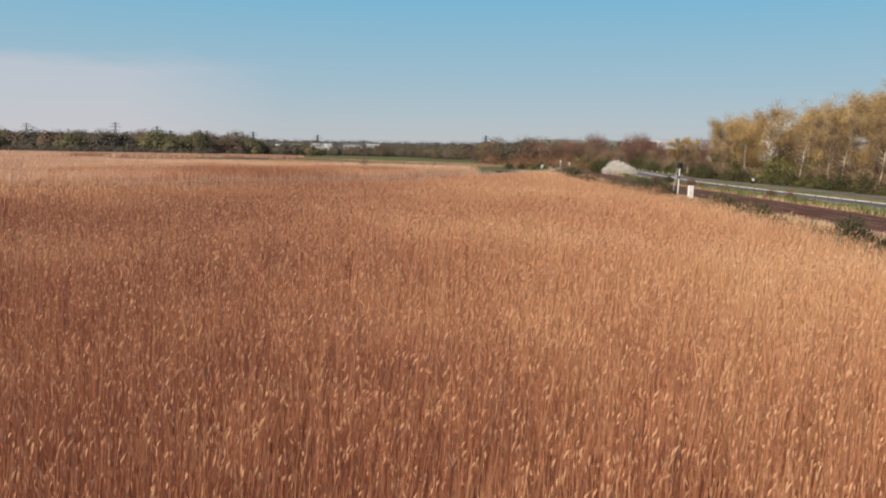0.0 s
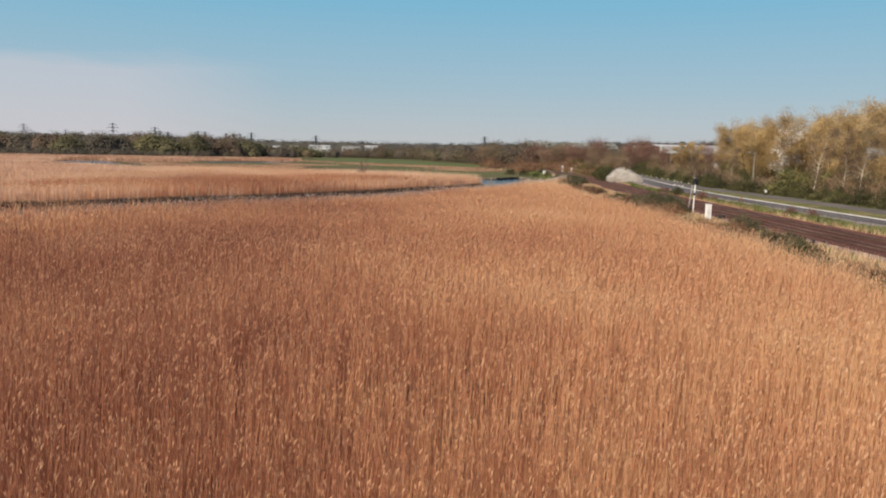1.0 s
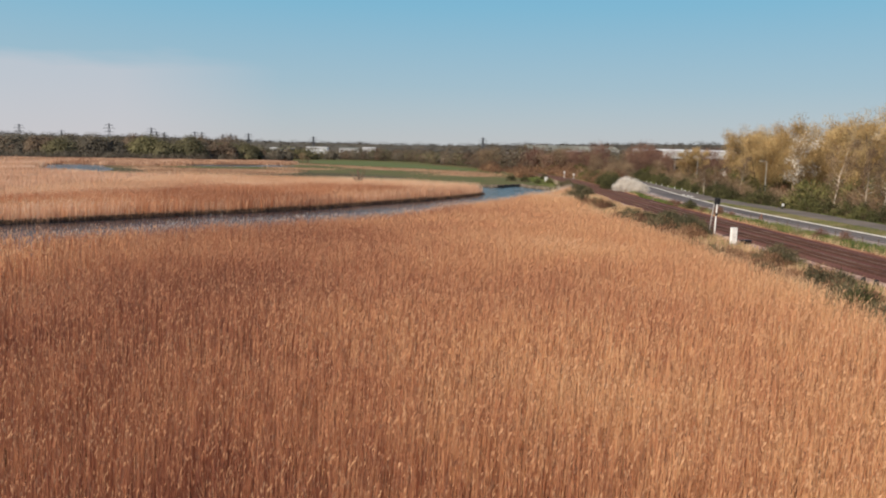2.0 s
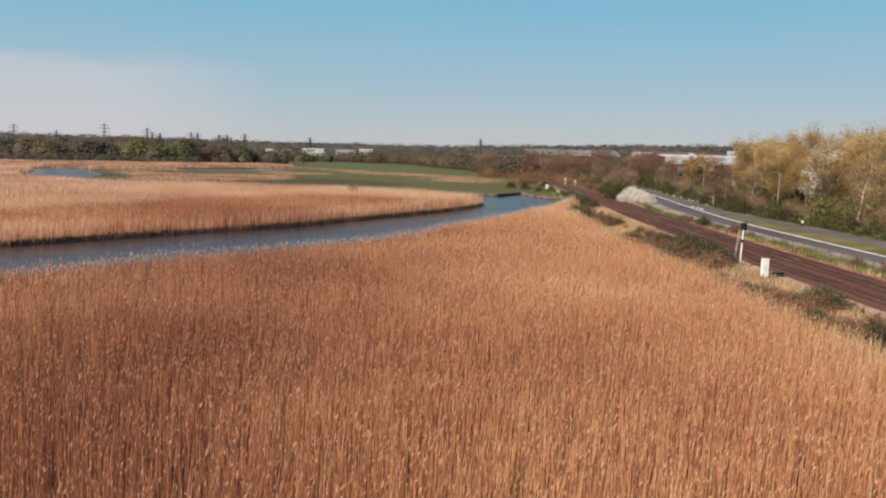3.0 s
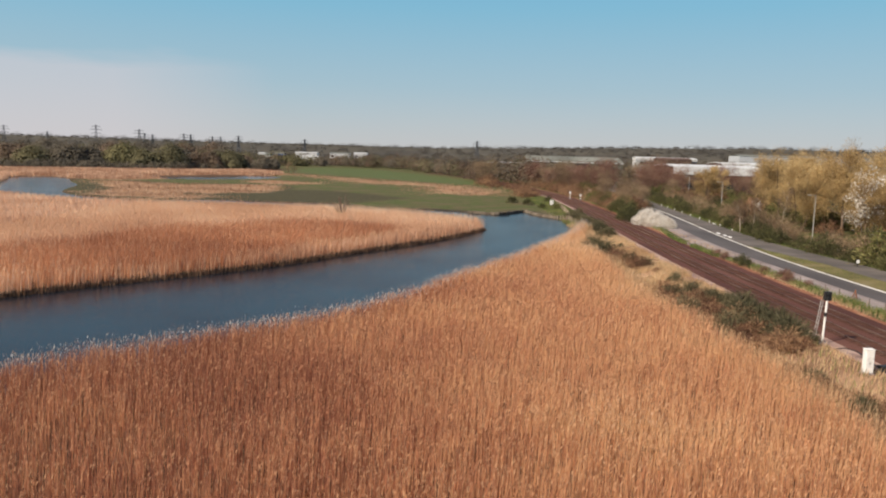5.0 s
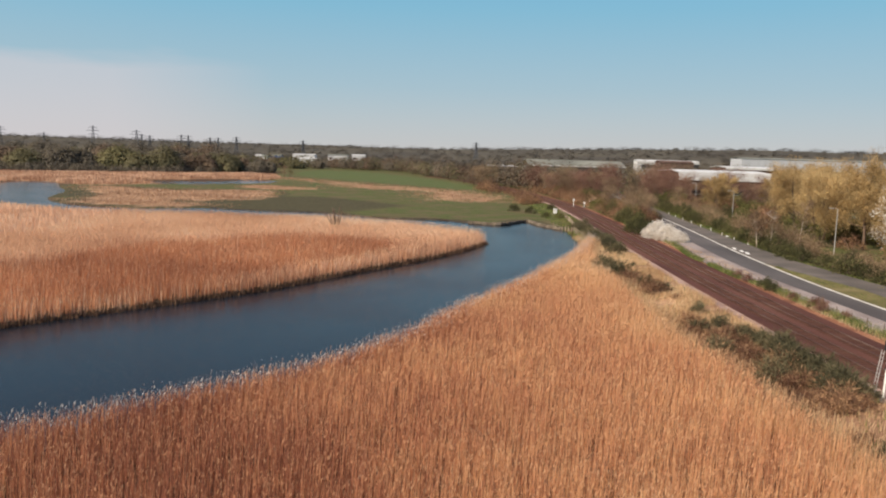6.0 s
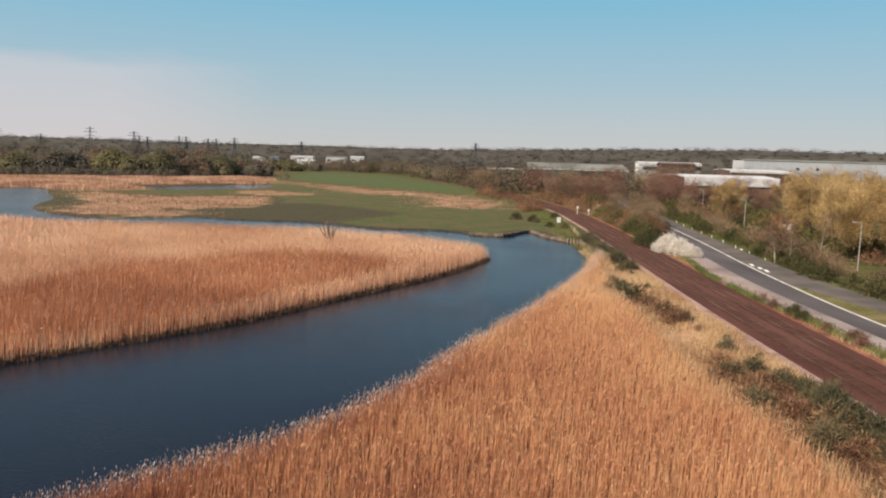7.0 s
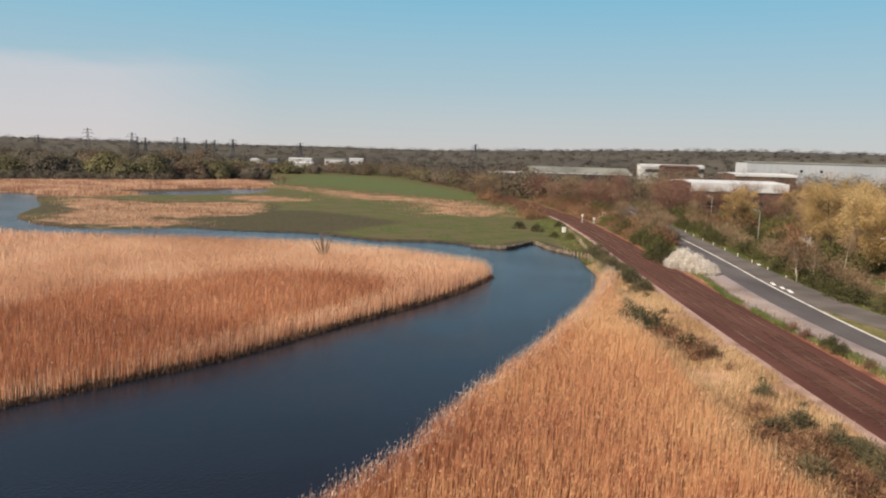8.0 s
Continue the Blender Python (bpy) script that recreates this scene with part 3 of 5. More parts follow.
# ---- reeds ----
def reeds(xy, height, width, plume=0.25, leaf=True, lean=0.10, base=None):
    """Stems as bent ribbons with a leaf and a drooping plume each: vertices, triangles and material slots."""
    k = len(xy)
    x, y = xy[:, 0], xy[:, 1]
    z0 = ground_z(x, y) if base is None else base
    h = height * (1 + 0.10 * rolling(x, y, 6.0, 2.0) + 0.05 * rolling(x, y, 1.7, 1.0)) * RNG.normal(1, 0.13, k).clip(0.5, 1.3)
    a = RNG.uniform(0, np.pi, k)
    w = width * RNG.uniform(0.6, 1.4, k) / 2
    dx, dy = np.cos(a) * w, np.sin(a) * w
    la = RNG.normal(0.2, 1.1, k)
    lm = np.abs(RNG.normal(lean, lean * 0.7, k)) * h
    lx, ly = np.cos(la) * lm, np.sin(la) * lm
    o = np.zeros(k)
    P = lambda f, s, up: np.stack([x + lx * f * f + dx * s, y + ly * f * f + dy * s, z0 + h * up], -1)
    rows = [P(0, -1, 0), P(0, 1, 0), P(0.6, -0.9, 0.6), P(0.6, 0.9, 0.6), P(1, 0, 1.0)]
    tri = [(0, 1, 3), (0, 3, 2), (2, 3, 4)]
    slot = [0, 0, 0]
    if plume:
        pl = plume * RNG.uniform(0.5, 1.4, k)
        pw = (0.008 + width * 0.22) * RNG.uniform(0.6, 1.4, k)
        pa = RNG.uniform(0, 2 * np.pi, k)
        pb = pl * RNG.uniform(0.1, 1.3, k)
        ux, uy = np.cos(pa) * pb, np.sin(pa) * pb
        vx, vy = -np.sin(a) * pw, np.cos(a) * pw
        top = rows[4]
        n0 = len(rows)
        rows += [top - np.stack([o, o, pl * 0.25], -1), top + np.stack([ux * 0.15 + vx, uy * 0.15 + vy, pl * 0.3], -1), top + np.stack([ux * 0.2 - vx, uy * 0.2 - vy, pl * 0.25], -1), top + np.stack([ux * 0.5, uy * 0.5, pl * 0.7], -1)]
        tri += [(n0, n0 + 1, n0 + 2), (n0 + 1, n0 + 3, n0 + 2)]
        slot += [1, 1]
    if leaf:
        fa = RNG.uniform(0, 2 * np.pi, k)
        fl = h * RNG.uniform(0.16, 0.30, k)
        fs = RNG.uniform(0.45, 0.85, k)
        start = P(fs, 0, fs)
        n0 = len(rows)
        rows += [start - np.stack([-np.sin(fa) * w * 0.8, np.cos(fa) * w * 0.8, o], -1), start + np.stack([-np.sin(fa) * w * 0.8, np.cos(fa) * w * 0.8, o], -1), start + np.stack([np.cos(fa) * fl * 0.35, np.sin(fa) * fl * 0.35, fl * 0.95], -1)]
        tri += [(n0, n0 + 1, n0 + 2)]
        slot += [0]
    nv = len(rows)
    verts = np.stack(rows, 1).reshape(-1, 3)
    tris = (np.arange(k)[:, None, None] * nv + np.array(tri)[None]).reshape(-1, 3)
    return verts, tris, np.tile(slot, k)


def stems(xy, height, width, lean=0.07, tip=0.45):
    """Plain stems without plume: one tapered ribbon each."""
    k = len(xy)
    x, y = xy[:, 0], xy[:, 1]
    z0 = ground_z(x, y)
    h = height * (1 + 0.10 * rolling(x, y, 6.0, 2.0) + 0.05 * rolling(x, y, 1.7, 1.0)) * RNG.normal(1, 0.13, k).clip(0.5, 1.3)
    a, la = RNG.uniform(0, np.pi, k), RNG.normal(0.2, 1.2, k)
    w = width * RNG.uniform(0.6, 1.4, k) / 2
    dx, dy = np.cos(a) * w, np.sin(a) * w
    lm = np.abs(RNG.normal(lean, lean * 0.7, k)) * h
    lx, ly = np.cos(la) * lm, np.sin(la) * lm
    rows = [np.stack([x - dx, y - dy, z0], -1), np.stack([x + dx, y + dy, z0], -1), np.stack([x + lx + dx * tip, y + ly + dy * tip, z0 + h * 0.97], -1), np.stack([x + lx - dx * tip, y + ly - dy * tip, z0 + h], -1)]
    verts = np.stack(rows, 1).reshape(-1, 3)
    tris = (np.arange(k)[:, None, None] * 4 + np.array([(0, 1, 2), (0, 2, 3)])[None]).reshape(-1, 3)
    return verts, tris, np.zeros(len(tris), int)


def stand(xy, height, width, plume, share=0.25, leaf=True, lean=0.09):
    """Reeds of which a share carry leaf and plume."""
    full = RNG.uniform(0, 1, len(xy)) < share
    return joined([reeds(xy[full], height, width, plume, leaf, lean), stems(xy[~full], height, width, lean)])


def joined(sets):
    off, V, T, S = 0, [], [], []
    for v, t, s in sets:
        V.append(v)
        T.append(t + off)
        S.append(s)
        off += len(v)
    return np.concatenate(V), np.concatenate(T), np.concatenate(S)


def scatter(poly, per_m2, x0, x1, y0, y1, keep=None):
    k = int(per_m2 * (x1 - x0) * (y1 - y0))
    xy = np.stack([RNG.uniform(x0, x1, k), RNG.uniform(y0, y1, k)], -1)
    ok = inside(poly, xy[:, 0], xy[:, 1])
    if keep is not None:
        ok &= keep(xy[:, 0], xy[:, 1])
    return xy[ok]


wedge = lambda x, y: np.abs(x) < 4.5 + 0.64 * y + 1.5 * rolling(x, y, 5.0, 1.0)
band = lambda x, y: np.abs(x + 1) < 27
NR = np.array(NEAR_REEDS)
side = lambda x, y: np.where(y < 42, ~wedge(x, y) | (np.abs(x) > 31), ~band(x, y))
hidden = lambda x, y: (x < -110) | (y < -12)
thinned = lambda x, y: RNG.uniform(0, 1, len(x)) < (np.interp(y, [12, 32], [0.86, 1.02]) + 0.26 * rolling(x, y, 4.5, 6.0) + 0.012 * x).clip(0.4, 1.0)
near_bed = joined([
    stand(scatter(NR, 120, -20, 20, 4, 22, lambda x, y: wedge(x, y) & thinned(x, y)), 2.0, 0.0125, 0.13, 0.6),
    stand(scatter(NR, 66, -31, 26, 22, 42, lambda x, y: wedge(x, y) & thinned(x, y)), 2.03, 0.019, 0.16, 0.7, False),
    stand(scatter(NR, 32, -28, 27, 42, 100, lambda x, y: band(x, y) & thinned(x, y)), 2.05, 0.031, 0.22, 0.85, False),
    stand(scatter(NR, 21, -40, 32, 100, 205), 2.05, 0.048, 0.28, 0.85, False),
    stand(scatter(NR, 10, -110, 27, 2, 100, side), 2.2, 0.080, 0.34, 0.9, False),
    stand(scatter(NR, 7, -60, 27, -12, 2), 2.05, 0.075, 0.2, 0.2, False),
    stems(scatter(NR, 1.4, -330, 25, -60, 100, hidden), 1.9, 0.26),
])
tagged(new("reed_bed", raw_mesh("reed_bed", near_bed[0], near_bed[1], [M_REED, M_PLUME], near_bed[2])), "dense dry golden-brown reeds with feathery plumes", "reeds", kind="stuff")
k = 7500
along = rounded(NEAR_BANK[4:14], closed=False)
run = np.concatenate([[0], np.cumsum(np.hypot(*np.diff(along, axis=0).T))])
d = RNG.uniform(0, run[-1], k)
fringe = np.stack([np.interp(d, run, along[:, 0]), np.interp(d, run, along[:, 1])], -1) + RNG.normal(0, 0.8, (k, 2)) + np.array([0.9, -0.7])
fr = reeds(fringe, 2.22, 0.045, 0.26, False, 0.08)
tagged(new("reed_fringe", raw_mesh("reed_fringe", fr[0], fr[1], [M_REED, M_SEED], fr[2])), "reeds with silvery seed heads along the water's edge", "reeds", kind="stuff")
PN = np.array(PENINSULA)
OLD_REEDS = rounded([(-66, 112), (-48, 121), (-36, 132), (-29, 141), (-21, 155), (-12, 169), (-7, 182), (-11, 194), (-22, 199), (-35, 193), (-48, 180), (-55, 163), (-60, 148), (-66, 134), (-76, 122)])
core = lambda x, y: depth_in(OLD_REEDS, x, y) + 2.5 * rolling(x, y, 7.0, 3.0) + RNG.normal(0, 2.2, len(x)) > 0
rim = lambda x, y: ~inside(OLD_REEDS, x, y) | (RNG.uniform(0, 1, len(x)) < 0.12)
pen_bed = joined([
    stand(scatter(PN, 13, -75, 12, 95, 250, rim), 2.05, 0.060, 0.32, 0.85, False),
    stems(scatter(PN, 5, -190, -75, 60, 400, rim), 2.05, 0.14),
    stems(scatter(PN, 1.0, -330, -190, 50, 425), 2.0, 0.30),
])
core_bed = joined([
    stand(scatter(PN, 12, -75, 12, 95, 250, core), 1.95, 0.064, 0.28, 0.55, False),
    stems(scatter(PN, 5, -190, -75, 60, 400, core), 1.95, 0.14),
])
tagged(new("reed_bed", raw_mesh("reed_bed", pen_bed[0], pen_bed[1], [M_SPIT, M_PALEPLUME], pen_bed[2])), "pale reed-covered spit inside the river's bend", "reeds", kind="stuff")
tagged(new("reed_bed", raw_mesh("reed_bed", core_bed[0], core_bed[1], [M_RUST, M_RUST], core_bed[2])), "rusty-brown older reeds inside the spit", "reeds", kind="stuff")


def foot_of(points, k, height, width, shift, spread):
    """Short dark stems along a water's edge, shade and mud in their colour."""
    q = rounded(points, closed=False)
    r = np.concatenate([[0], np.cumsum(np.hypot(*np.diff(q, axis=0).T))])
    d = RNG.uniform(0, r[-1], k)
    xy = np.stack([np.interp(d, r, q[:, 0]), np.interp(d, r, q[:, 1])], -1) + RNG.normal(0, spread, (k, 2)) + np.array(shift)
    return stems(xy, height, width, 0.12)


# dark stems added for the shade, reflection and mud at the spit's foot
shaded_feet = foot_of(PEN_NEAR[:11], 14000, 0.55, 0.06, (0.0, 0.1), 0.30)
tagged(new("reed_foot_shade", raw_mesh("reed_foot_shade", shaded_feet[0], shaded_feet[1], [M_FOOTSHADE], shaded_feet[2])), "short dark stems standing for shade and mud at the reeds' foot", "reeds", kind="stuff")


def ragged(p, reach):
    return lambda x, y: depth_in(p, x, y) + reach * rolling(x, y, 7.0, 4.0) + RNG.normal(0, reach * 0.7, len(x)) > 0


far_bed = stems(scatter(FAR_REEDS[0], 2.0, -330, -85, 335, 610), 1.5, 0.22)
tagged(new("reed_bed", raw_mesh("reed_bed", far_bed[0], far_bed[1], [M_SEDGE], far_bed[2])), "pale pinkish reeds before the far woods", "reeds", kind="stuff")
EVERYWHERE = np.array([(-400, 0), (400, 0), (400, 800), (-400, 800)])
sedge_bed = joined([stems(scatter(EVERYWHERE, per, *reach, ragged(p, 8.0)), 0.45, 0.16, 0.3) for p, per, reach in zip(SEDGE_PATCHES, (1.6, 1.5, 1.1), ((-170, -60, 272, 412), (-95, -50, 385, 442), (-160, 40, 330, 600)))])
tagged(new("sedge", raw_mesh("sedge", sedge_bed[0], sedge_bed[1], [M_BROWNSEDGE], sedge_bed[2])), "patchy dry brown sedge across the far marsh", "sedge", kind="stuff")


# ---- railway and road ----
def ribbon(ys, left, right, zl, zr, skirt=0.6):
    """A strip of ground along y between two lines, with its sides turned down."""
    rows = np.stack([np.stack([left, ys, zl - skirt], -1), np.stack([left, ys, zl], -1), np.stack([right, ys, zr], -1), np.stack([right, ys, zr - skirt], -1)], 1)
    k = len(ys)
    i = np.arange(k - 1)[:, None] * 4
    q = np.concatenate([np.stack([i[:, 0] + c, i[:, 0] + c + 1, i[:, 0] + c + 5, i[:, 0] + c + 4], -1) for c in range(3)])
    return rows.reshape(-1, 3), q[:, ::-1]


RY = np.arange(-150, 520, 2.5)
RL = rail_x(RY)
one = np.ones(len(RY))
near_ = RY < 345
v, q = ribbon(RY[near_], (RL - 1.15)[near_], (RL + 0.2)[near_], 1.12 * one[near_], 1.16 * one[near_], 0.5)
tagged(new("pavement", raw_mesh("pavement", v, q, [M_CESS])), "pink-grey gravel path beside the track", "path", kind="structure")
v, q = ribbon(RY, RL, RL + 8.6, 1.20 * one, 1.20 * one, 0.6)
v2_, q2_ = ribbon(RY, RL + 8.5, RL + 9.9, 1.17 * one, 1.10 * one, 0.5)
tagged(new("trim", raw_mesh("trim", v2_, q2_, [M_EARTH])), "orange bare earth beside the ballast", "earth", kind="structure")
bed = tagged(new("railway_bed", raw_mesh("railway_bed", v, q, [M_BALLAST])), "rust-brown ballast under a double railway track", "railway", kind="structure")
for name, d in (("rail", 1.83), ("rail", 3.265), ("rail", 5.28), ("rail", 6.715)):
    v, q = ribbon(RY, RL + d - 0.035, RL + d + 0.035, 1.36 * one, 1.36 * one, 0.16)
    part(name, raw_mesh("rail", v, q, [M_RAIL]), None, bed, "worn steel rail")
sb = box(bmesh.new(), -1.25, 1.25, -0.125, 0.125, 0, 0.14, 0.02)
sleeper_me = done(sb, "sleeper", M_SLEEPER)
rest = []
for d in (2.55, 6.0):
    for y in np.arange(-40, 420, 0.65):
        if 62 < y < 158:
            part("sleeper", sleeper_me, None, bed, m=pose(float(rail_x(y)) + d, y, 1.10))
        else:
            rest.append((float(rail_x(y)) + d, y, 1.10))
sv = np.empty(len(sleeper_me.vertices) * 3, np.float32)
sleeper_me.vertices.foreach_get("co", sv)
bmr = bmesh.new()
bmr.from_mesh(sleeper_me)
bmesh.ops.triangulate(bmr, faces=bmr.faces[:])
st = np.array([[w.index for w in f.verts] for f in bmr.faces])
bmr.free()
rest = np.array(rest)
V = (rest[:, None] + sv.reshape(1, -1, 3)).reshape(-1, 3)
T = (np.arange(len(rest))[:, None, None] * (len(sv) // 3) + st[None]).reshape(-1, 3)
tagged(part("sleepers", raw_mesh("sleepers", V, T, [M_SLEEPER]), None, bed), kind="stuff")

YY = np.arange(-150, 560, 2.5)
LX = road_x(YY)
one = np.ones(len(YY))
PALE = ([-150, 150, 160, 185, 205, 215, 225, 560], [6.6, 6.8, 8.6, 10.0, 9.2, 7.5, 5.2, 5.2])
lane_w = np.interp(YY, [-150, 150, 180, 560], [3.8, 3.8, 5.0, 5.0])
v, q = ribbon(YY, LX - lane_w, LX, 1.36 * one, 1.40 * one)
tagged(new("road", raw_mesh("road", v, q, [M_ASPHALT])), "dark asphalt lane beside the railway", "road", kind="structure")
pale = np.interp(YY, *PALE)
v, q = ribbon(YY, LX - pale, LX - lane_w, 1.30 * one, 1.355 * one)
tagged(new("pavement", raw_mesh("pavement", v, q, [M_CONCRETE])), "pale bare concrete strip along the asphalt lane", "pavement", kind="structure")
v, q = ribbon(YY, LX - 0.02, LX + 0.22, 1.49 * one, 1.50 * one)
tagged(new("kerb", raw_mesh("kerb", v, q, [M_KERB])), "white kerb along the road", "kerb", kind="structure")
VERGE_W = ([-150, 152, 176, 560], [4.8, 4.8, 0.34, 0.34])
inner = np.interp(YY, *VERGE_W)
outer = np.interp(YY, [-150, 150, 180, 230, 560], [10.5, 10.5, 7.0, 5.0, 5.0])
grassy = YY < 178
v, q = ribbon(YY[grassy], (LX + 0.34)[grassy], (LX + inner)[grassy] + 0.02, 1.44 * one[grassy], 1.48 * one[grassy])
tagged(new("verge", raw_mesh("verge", v, q, [M_VERGE])), "mown yellow-green verge behind the kerb", "verge", kind="structure")
v, q = ribbon(YY, LX + inner, LX + outer, 1.485 * one, 1.485 * one)
tagged(new("pavement", raw_mesh("pavement", v, q, [M_FOOTWAY])), "grey worn footway behind the white kerb", "pavement", kind="structure")

# grass and dry growth along the banks
def tufts(k, xlo, xhi, ylo, yhi, height, width, lean=0.3):
    y = RNG.uniform(ylo, yhi, k)
    lo, hi = xlo(y), xhi(y)
    x = lo + (hi - lo) * RNG.uniform(0, 1, k)
    ok = (rolling(x, y, 2.2, 3.0) + RNG.normal(0, 0.35, k) > -0.35) & (depth_in(WATER, x, y) < 0)
    return stems(np.stack([x, y], -1)[ok], height, width, lean, 0.2)


edge_x = lambda y: np.interp(y, [c[1] for c in VERGE], [c[0] for c in VERGE])
bank_grass = joined([
    tufts(46000, lambda y: edge_x(y) - 2.0, lambda y: rail_x(y) - 1.2, 124, 203, 0.62, 0.045),
    tufts(17000, lambda y: edge_x(y) - 2.0, lambda y: rail_x(y) - 1.2, 30, 124, 0.5, 0.045),
    tufts(9000, lambda y: rail_x(y) + 9.2, lambda y: rail_x(y) + 12.5, 30, 230, 0.5, 0.05),
    tufts(26000, lambda y: edge_x(y) - 3.0, lambda y: edge_x(y) + 2.4, 15, 205, 1.4, 0.05, 0.2),
])
tagged(new("dry_grass", raw_mesh("dry_grass", bank_grass[0], bank_grass[1], [M_DRY], np.zeros(len(bank_grass[1])))), "pale dry grass on the railway bank", "grass", kind="stuff")
pale_at = lambda y: road_x(y) - np.interp(y, *PALE)
side_grass = joined([
    tufts(30000, lambda y: np.minimum(rail_x(y) + 10.2, pale_at(y) - 0.8), lambda y: pale_at(y) + 0.5, 40, 300, 0.62, 0.06),
    tufts(14000, lambda y: road_x(y) + 0.5, lambda y: road_x(y) + np.interp(y, *VERGE_W), 50, 172, 0.52, 0.05),
    tufts(9000, lambda y: road_x(y) + np.interp(y, [150, 180], [10.7, 7.2]), lambda y: road_x(y) + np.interp(y, [150, 180], [12.5, 9.0]), 50, 320, 0.5, 0.07),
    tufts(5500, lambda y: rail_x(y) - 9.0, lambda y: rail_x(y) - 1.6, 30, 230, 0.5, 0.06),
    tufts(14000, lambda y: rail_x(y) - 9.0, lambda y: rail_x(y) - 1.4, 192, 330, 0.42, 0.07),
])
tagged(new("grass", raw_mesh("grass", side_grass[0], side_grass[1], [M_GRASS], np.zeros(len(side_grass[1])))), "fresh green grass along the track and road", "grass", kind="stuff")


# ---- trees and shrubs ----
def limbs(height, spread, base, count, rng, r0, stems=1):
    """Trunk and limbs as tapered tubes, and the points along the limbs from which twigs grow."""
    bm = bmesh.new()
    tips = []
    for s in range(stems):
        ang = rng.uniform(0, 2 * math.pi)
        tilt = 0.0 if stems == 1 else rng.uniform(0.10, 0.30)
        pts, p = [], Vector((0, 0, -0.3)) if stems == 1 else Vector((0.3 * math.cos(ang), 0.3 * math.sin(ang), -0.3))
        bend = Vector((rng.normal(0, 0.05), rng.normal(0, 0.05), 0))
        n_seg = 5
        top = height * rng.uniform(0.72, 0.9)
        for i in range(n_seg + 1):
            f = i / n_seg
            pts.append(p + Vector((math.cos(ang) * tilt * f * top, math.sin(ang) * tilt * f * top, top * f)) + bend * (f * f * top) + Vector((rng.normal(0, 0.02), rng.normal(0, 0.02), 0)) * top * f)
        tube(bm, pts, [r0 * (1 - 0.88 * i / n_seg) for i in range(n_seg + 1)], 6)
        for j in range(count):
            f = base + (1 - base) * (j + rng.uniform(0, 1)) / count
            i = min(int(f * n_seg), n_seg - 1)
            a = pts[i].lerp(pts[i + 1], f * n_seg - i)
            az = rng.uniform(0, 2 * math.pi)
            reach = spread * (0.55 + 0.45 * math.sin(math.pi * min(1, (f - base) / (1 - base) * 0.8 + 0.15))) * rng.uniform(0.7, 1.1)
            rise = reach * rng.uniform(0.4, 1.0)
            e = a + Vector((math.cos(az) * reach, math.sin(az) * reach, rise))
            e.z = min(e.z, height * rng.uniform(0.9, 1.0))
            m = a.lerp(e, 0.5) + Vector((0, 0, -0.08 * reach))
            rr = r0 * (1 - 0.85 * f) * 0.5
            tube(bm, [a, m, e], [rr, rr * 0.6, rr * 0.2], 4)
            tips += [a.lerp(e, 0.45), a.lerp(e, 0.7), m.lerp(e, 0.8), e, e.lerp(a, 0.1)]
        tips += [pts[-1], pts[-2], pts[-1] + Vector((0, 0, height - pts[-1].z)) * 0.6]
    return bm, np.array([tuple(t) for t in tips])


def twigs(centres, per, radius, length, width, rng, up=0.5, out=0.6, floor=0.15):
    """Clumps of thin pointed leaves or twigs about the centres."""
    k = len(centres) * per
    c = np.repeat(centres, per, axis=0)
    off = rng.normal(0, 1, (k, 3))
    off /= np.linalg.norm(off, axis=1)[:, None]
    off *= (rng.uniform(0, 1, k) ** 0.5 * radius)[:, None]
    p = c + off
    p[:, 2] = np.maximum(p[:, 2], floor)
    mid = centres.mean(axis=0)
    face = off / (np.linalg.norm(off, axis=1)[:, None] + 1e-6) + 1.2 * (p - mid) / (np.abs(centres - mid).max() + 0.1) + rng.normal(0, 0.5, (k, 3))
    d = rng.normal(0, 0.6, (k, 3)) + out * (p - mid) / (np.abs(centres - mid).max() + 0.1) + np.array([0, 0, up])
    d /= np.linalg.norm(d, axis=1)[:, None]
    s = np.cross(d, face)
    s /= np.linalg.norm(s, axis=1)[:, None]
    ln, wd = length * rng.uniform(0.5, 1.4, k)[:, None], width * rng.uniform(0.5, 1.4, k)[:, None]
    v = np.stack([p - s * wd / 2, p + s * wd / 2 + d * ln * 0.3, p + d * ln], 1).reshape(-1, 3)
    return v, np.arange(k * 3).reshape(-1, 3)


def tree(name, label, category, seed, height, spread, base, count, r0, bark, crown, per, radius, length, width, stems=1, up=0.5, group="", out=0.6):
    """A tree with its trunk and limbs as one part and its crown of many twigs as another, at the origin."""
    rng = np.random.default_rng(seed)
    ob = thing(name, label, category, Matrix.Identity(4), group)
    bm, tips = limbs(height, spread, base, count, rng, r0, stems)
    part("trunk", bm, bark, ob, smooth=True)
    v, t = twigs(tips, per, radius, length, width, rng, up, out)
    part("crown", raw_mesh("crown", v, t, [crown]), None, ob)
    return ob


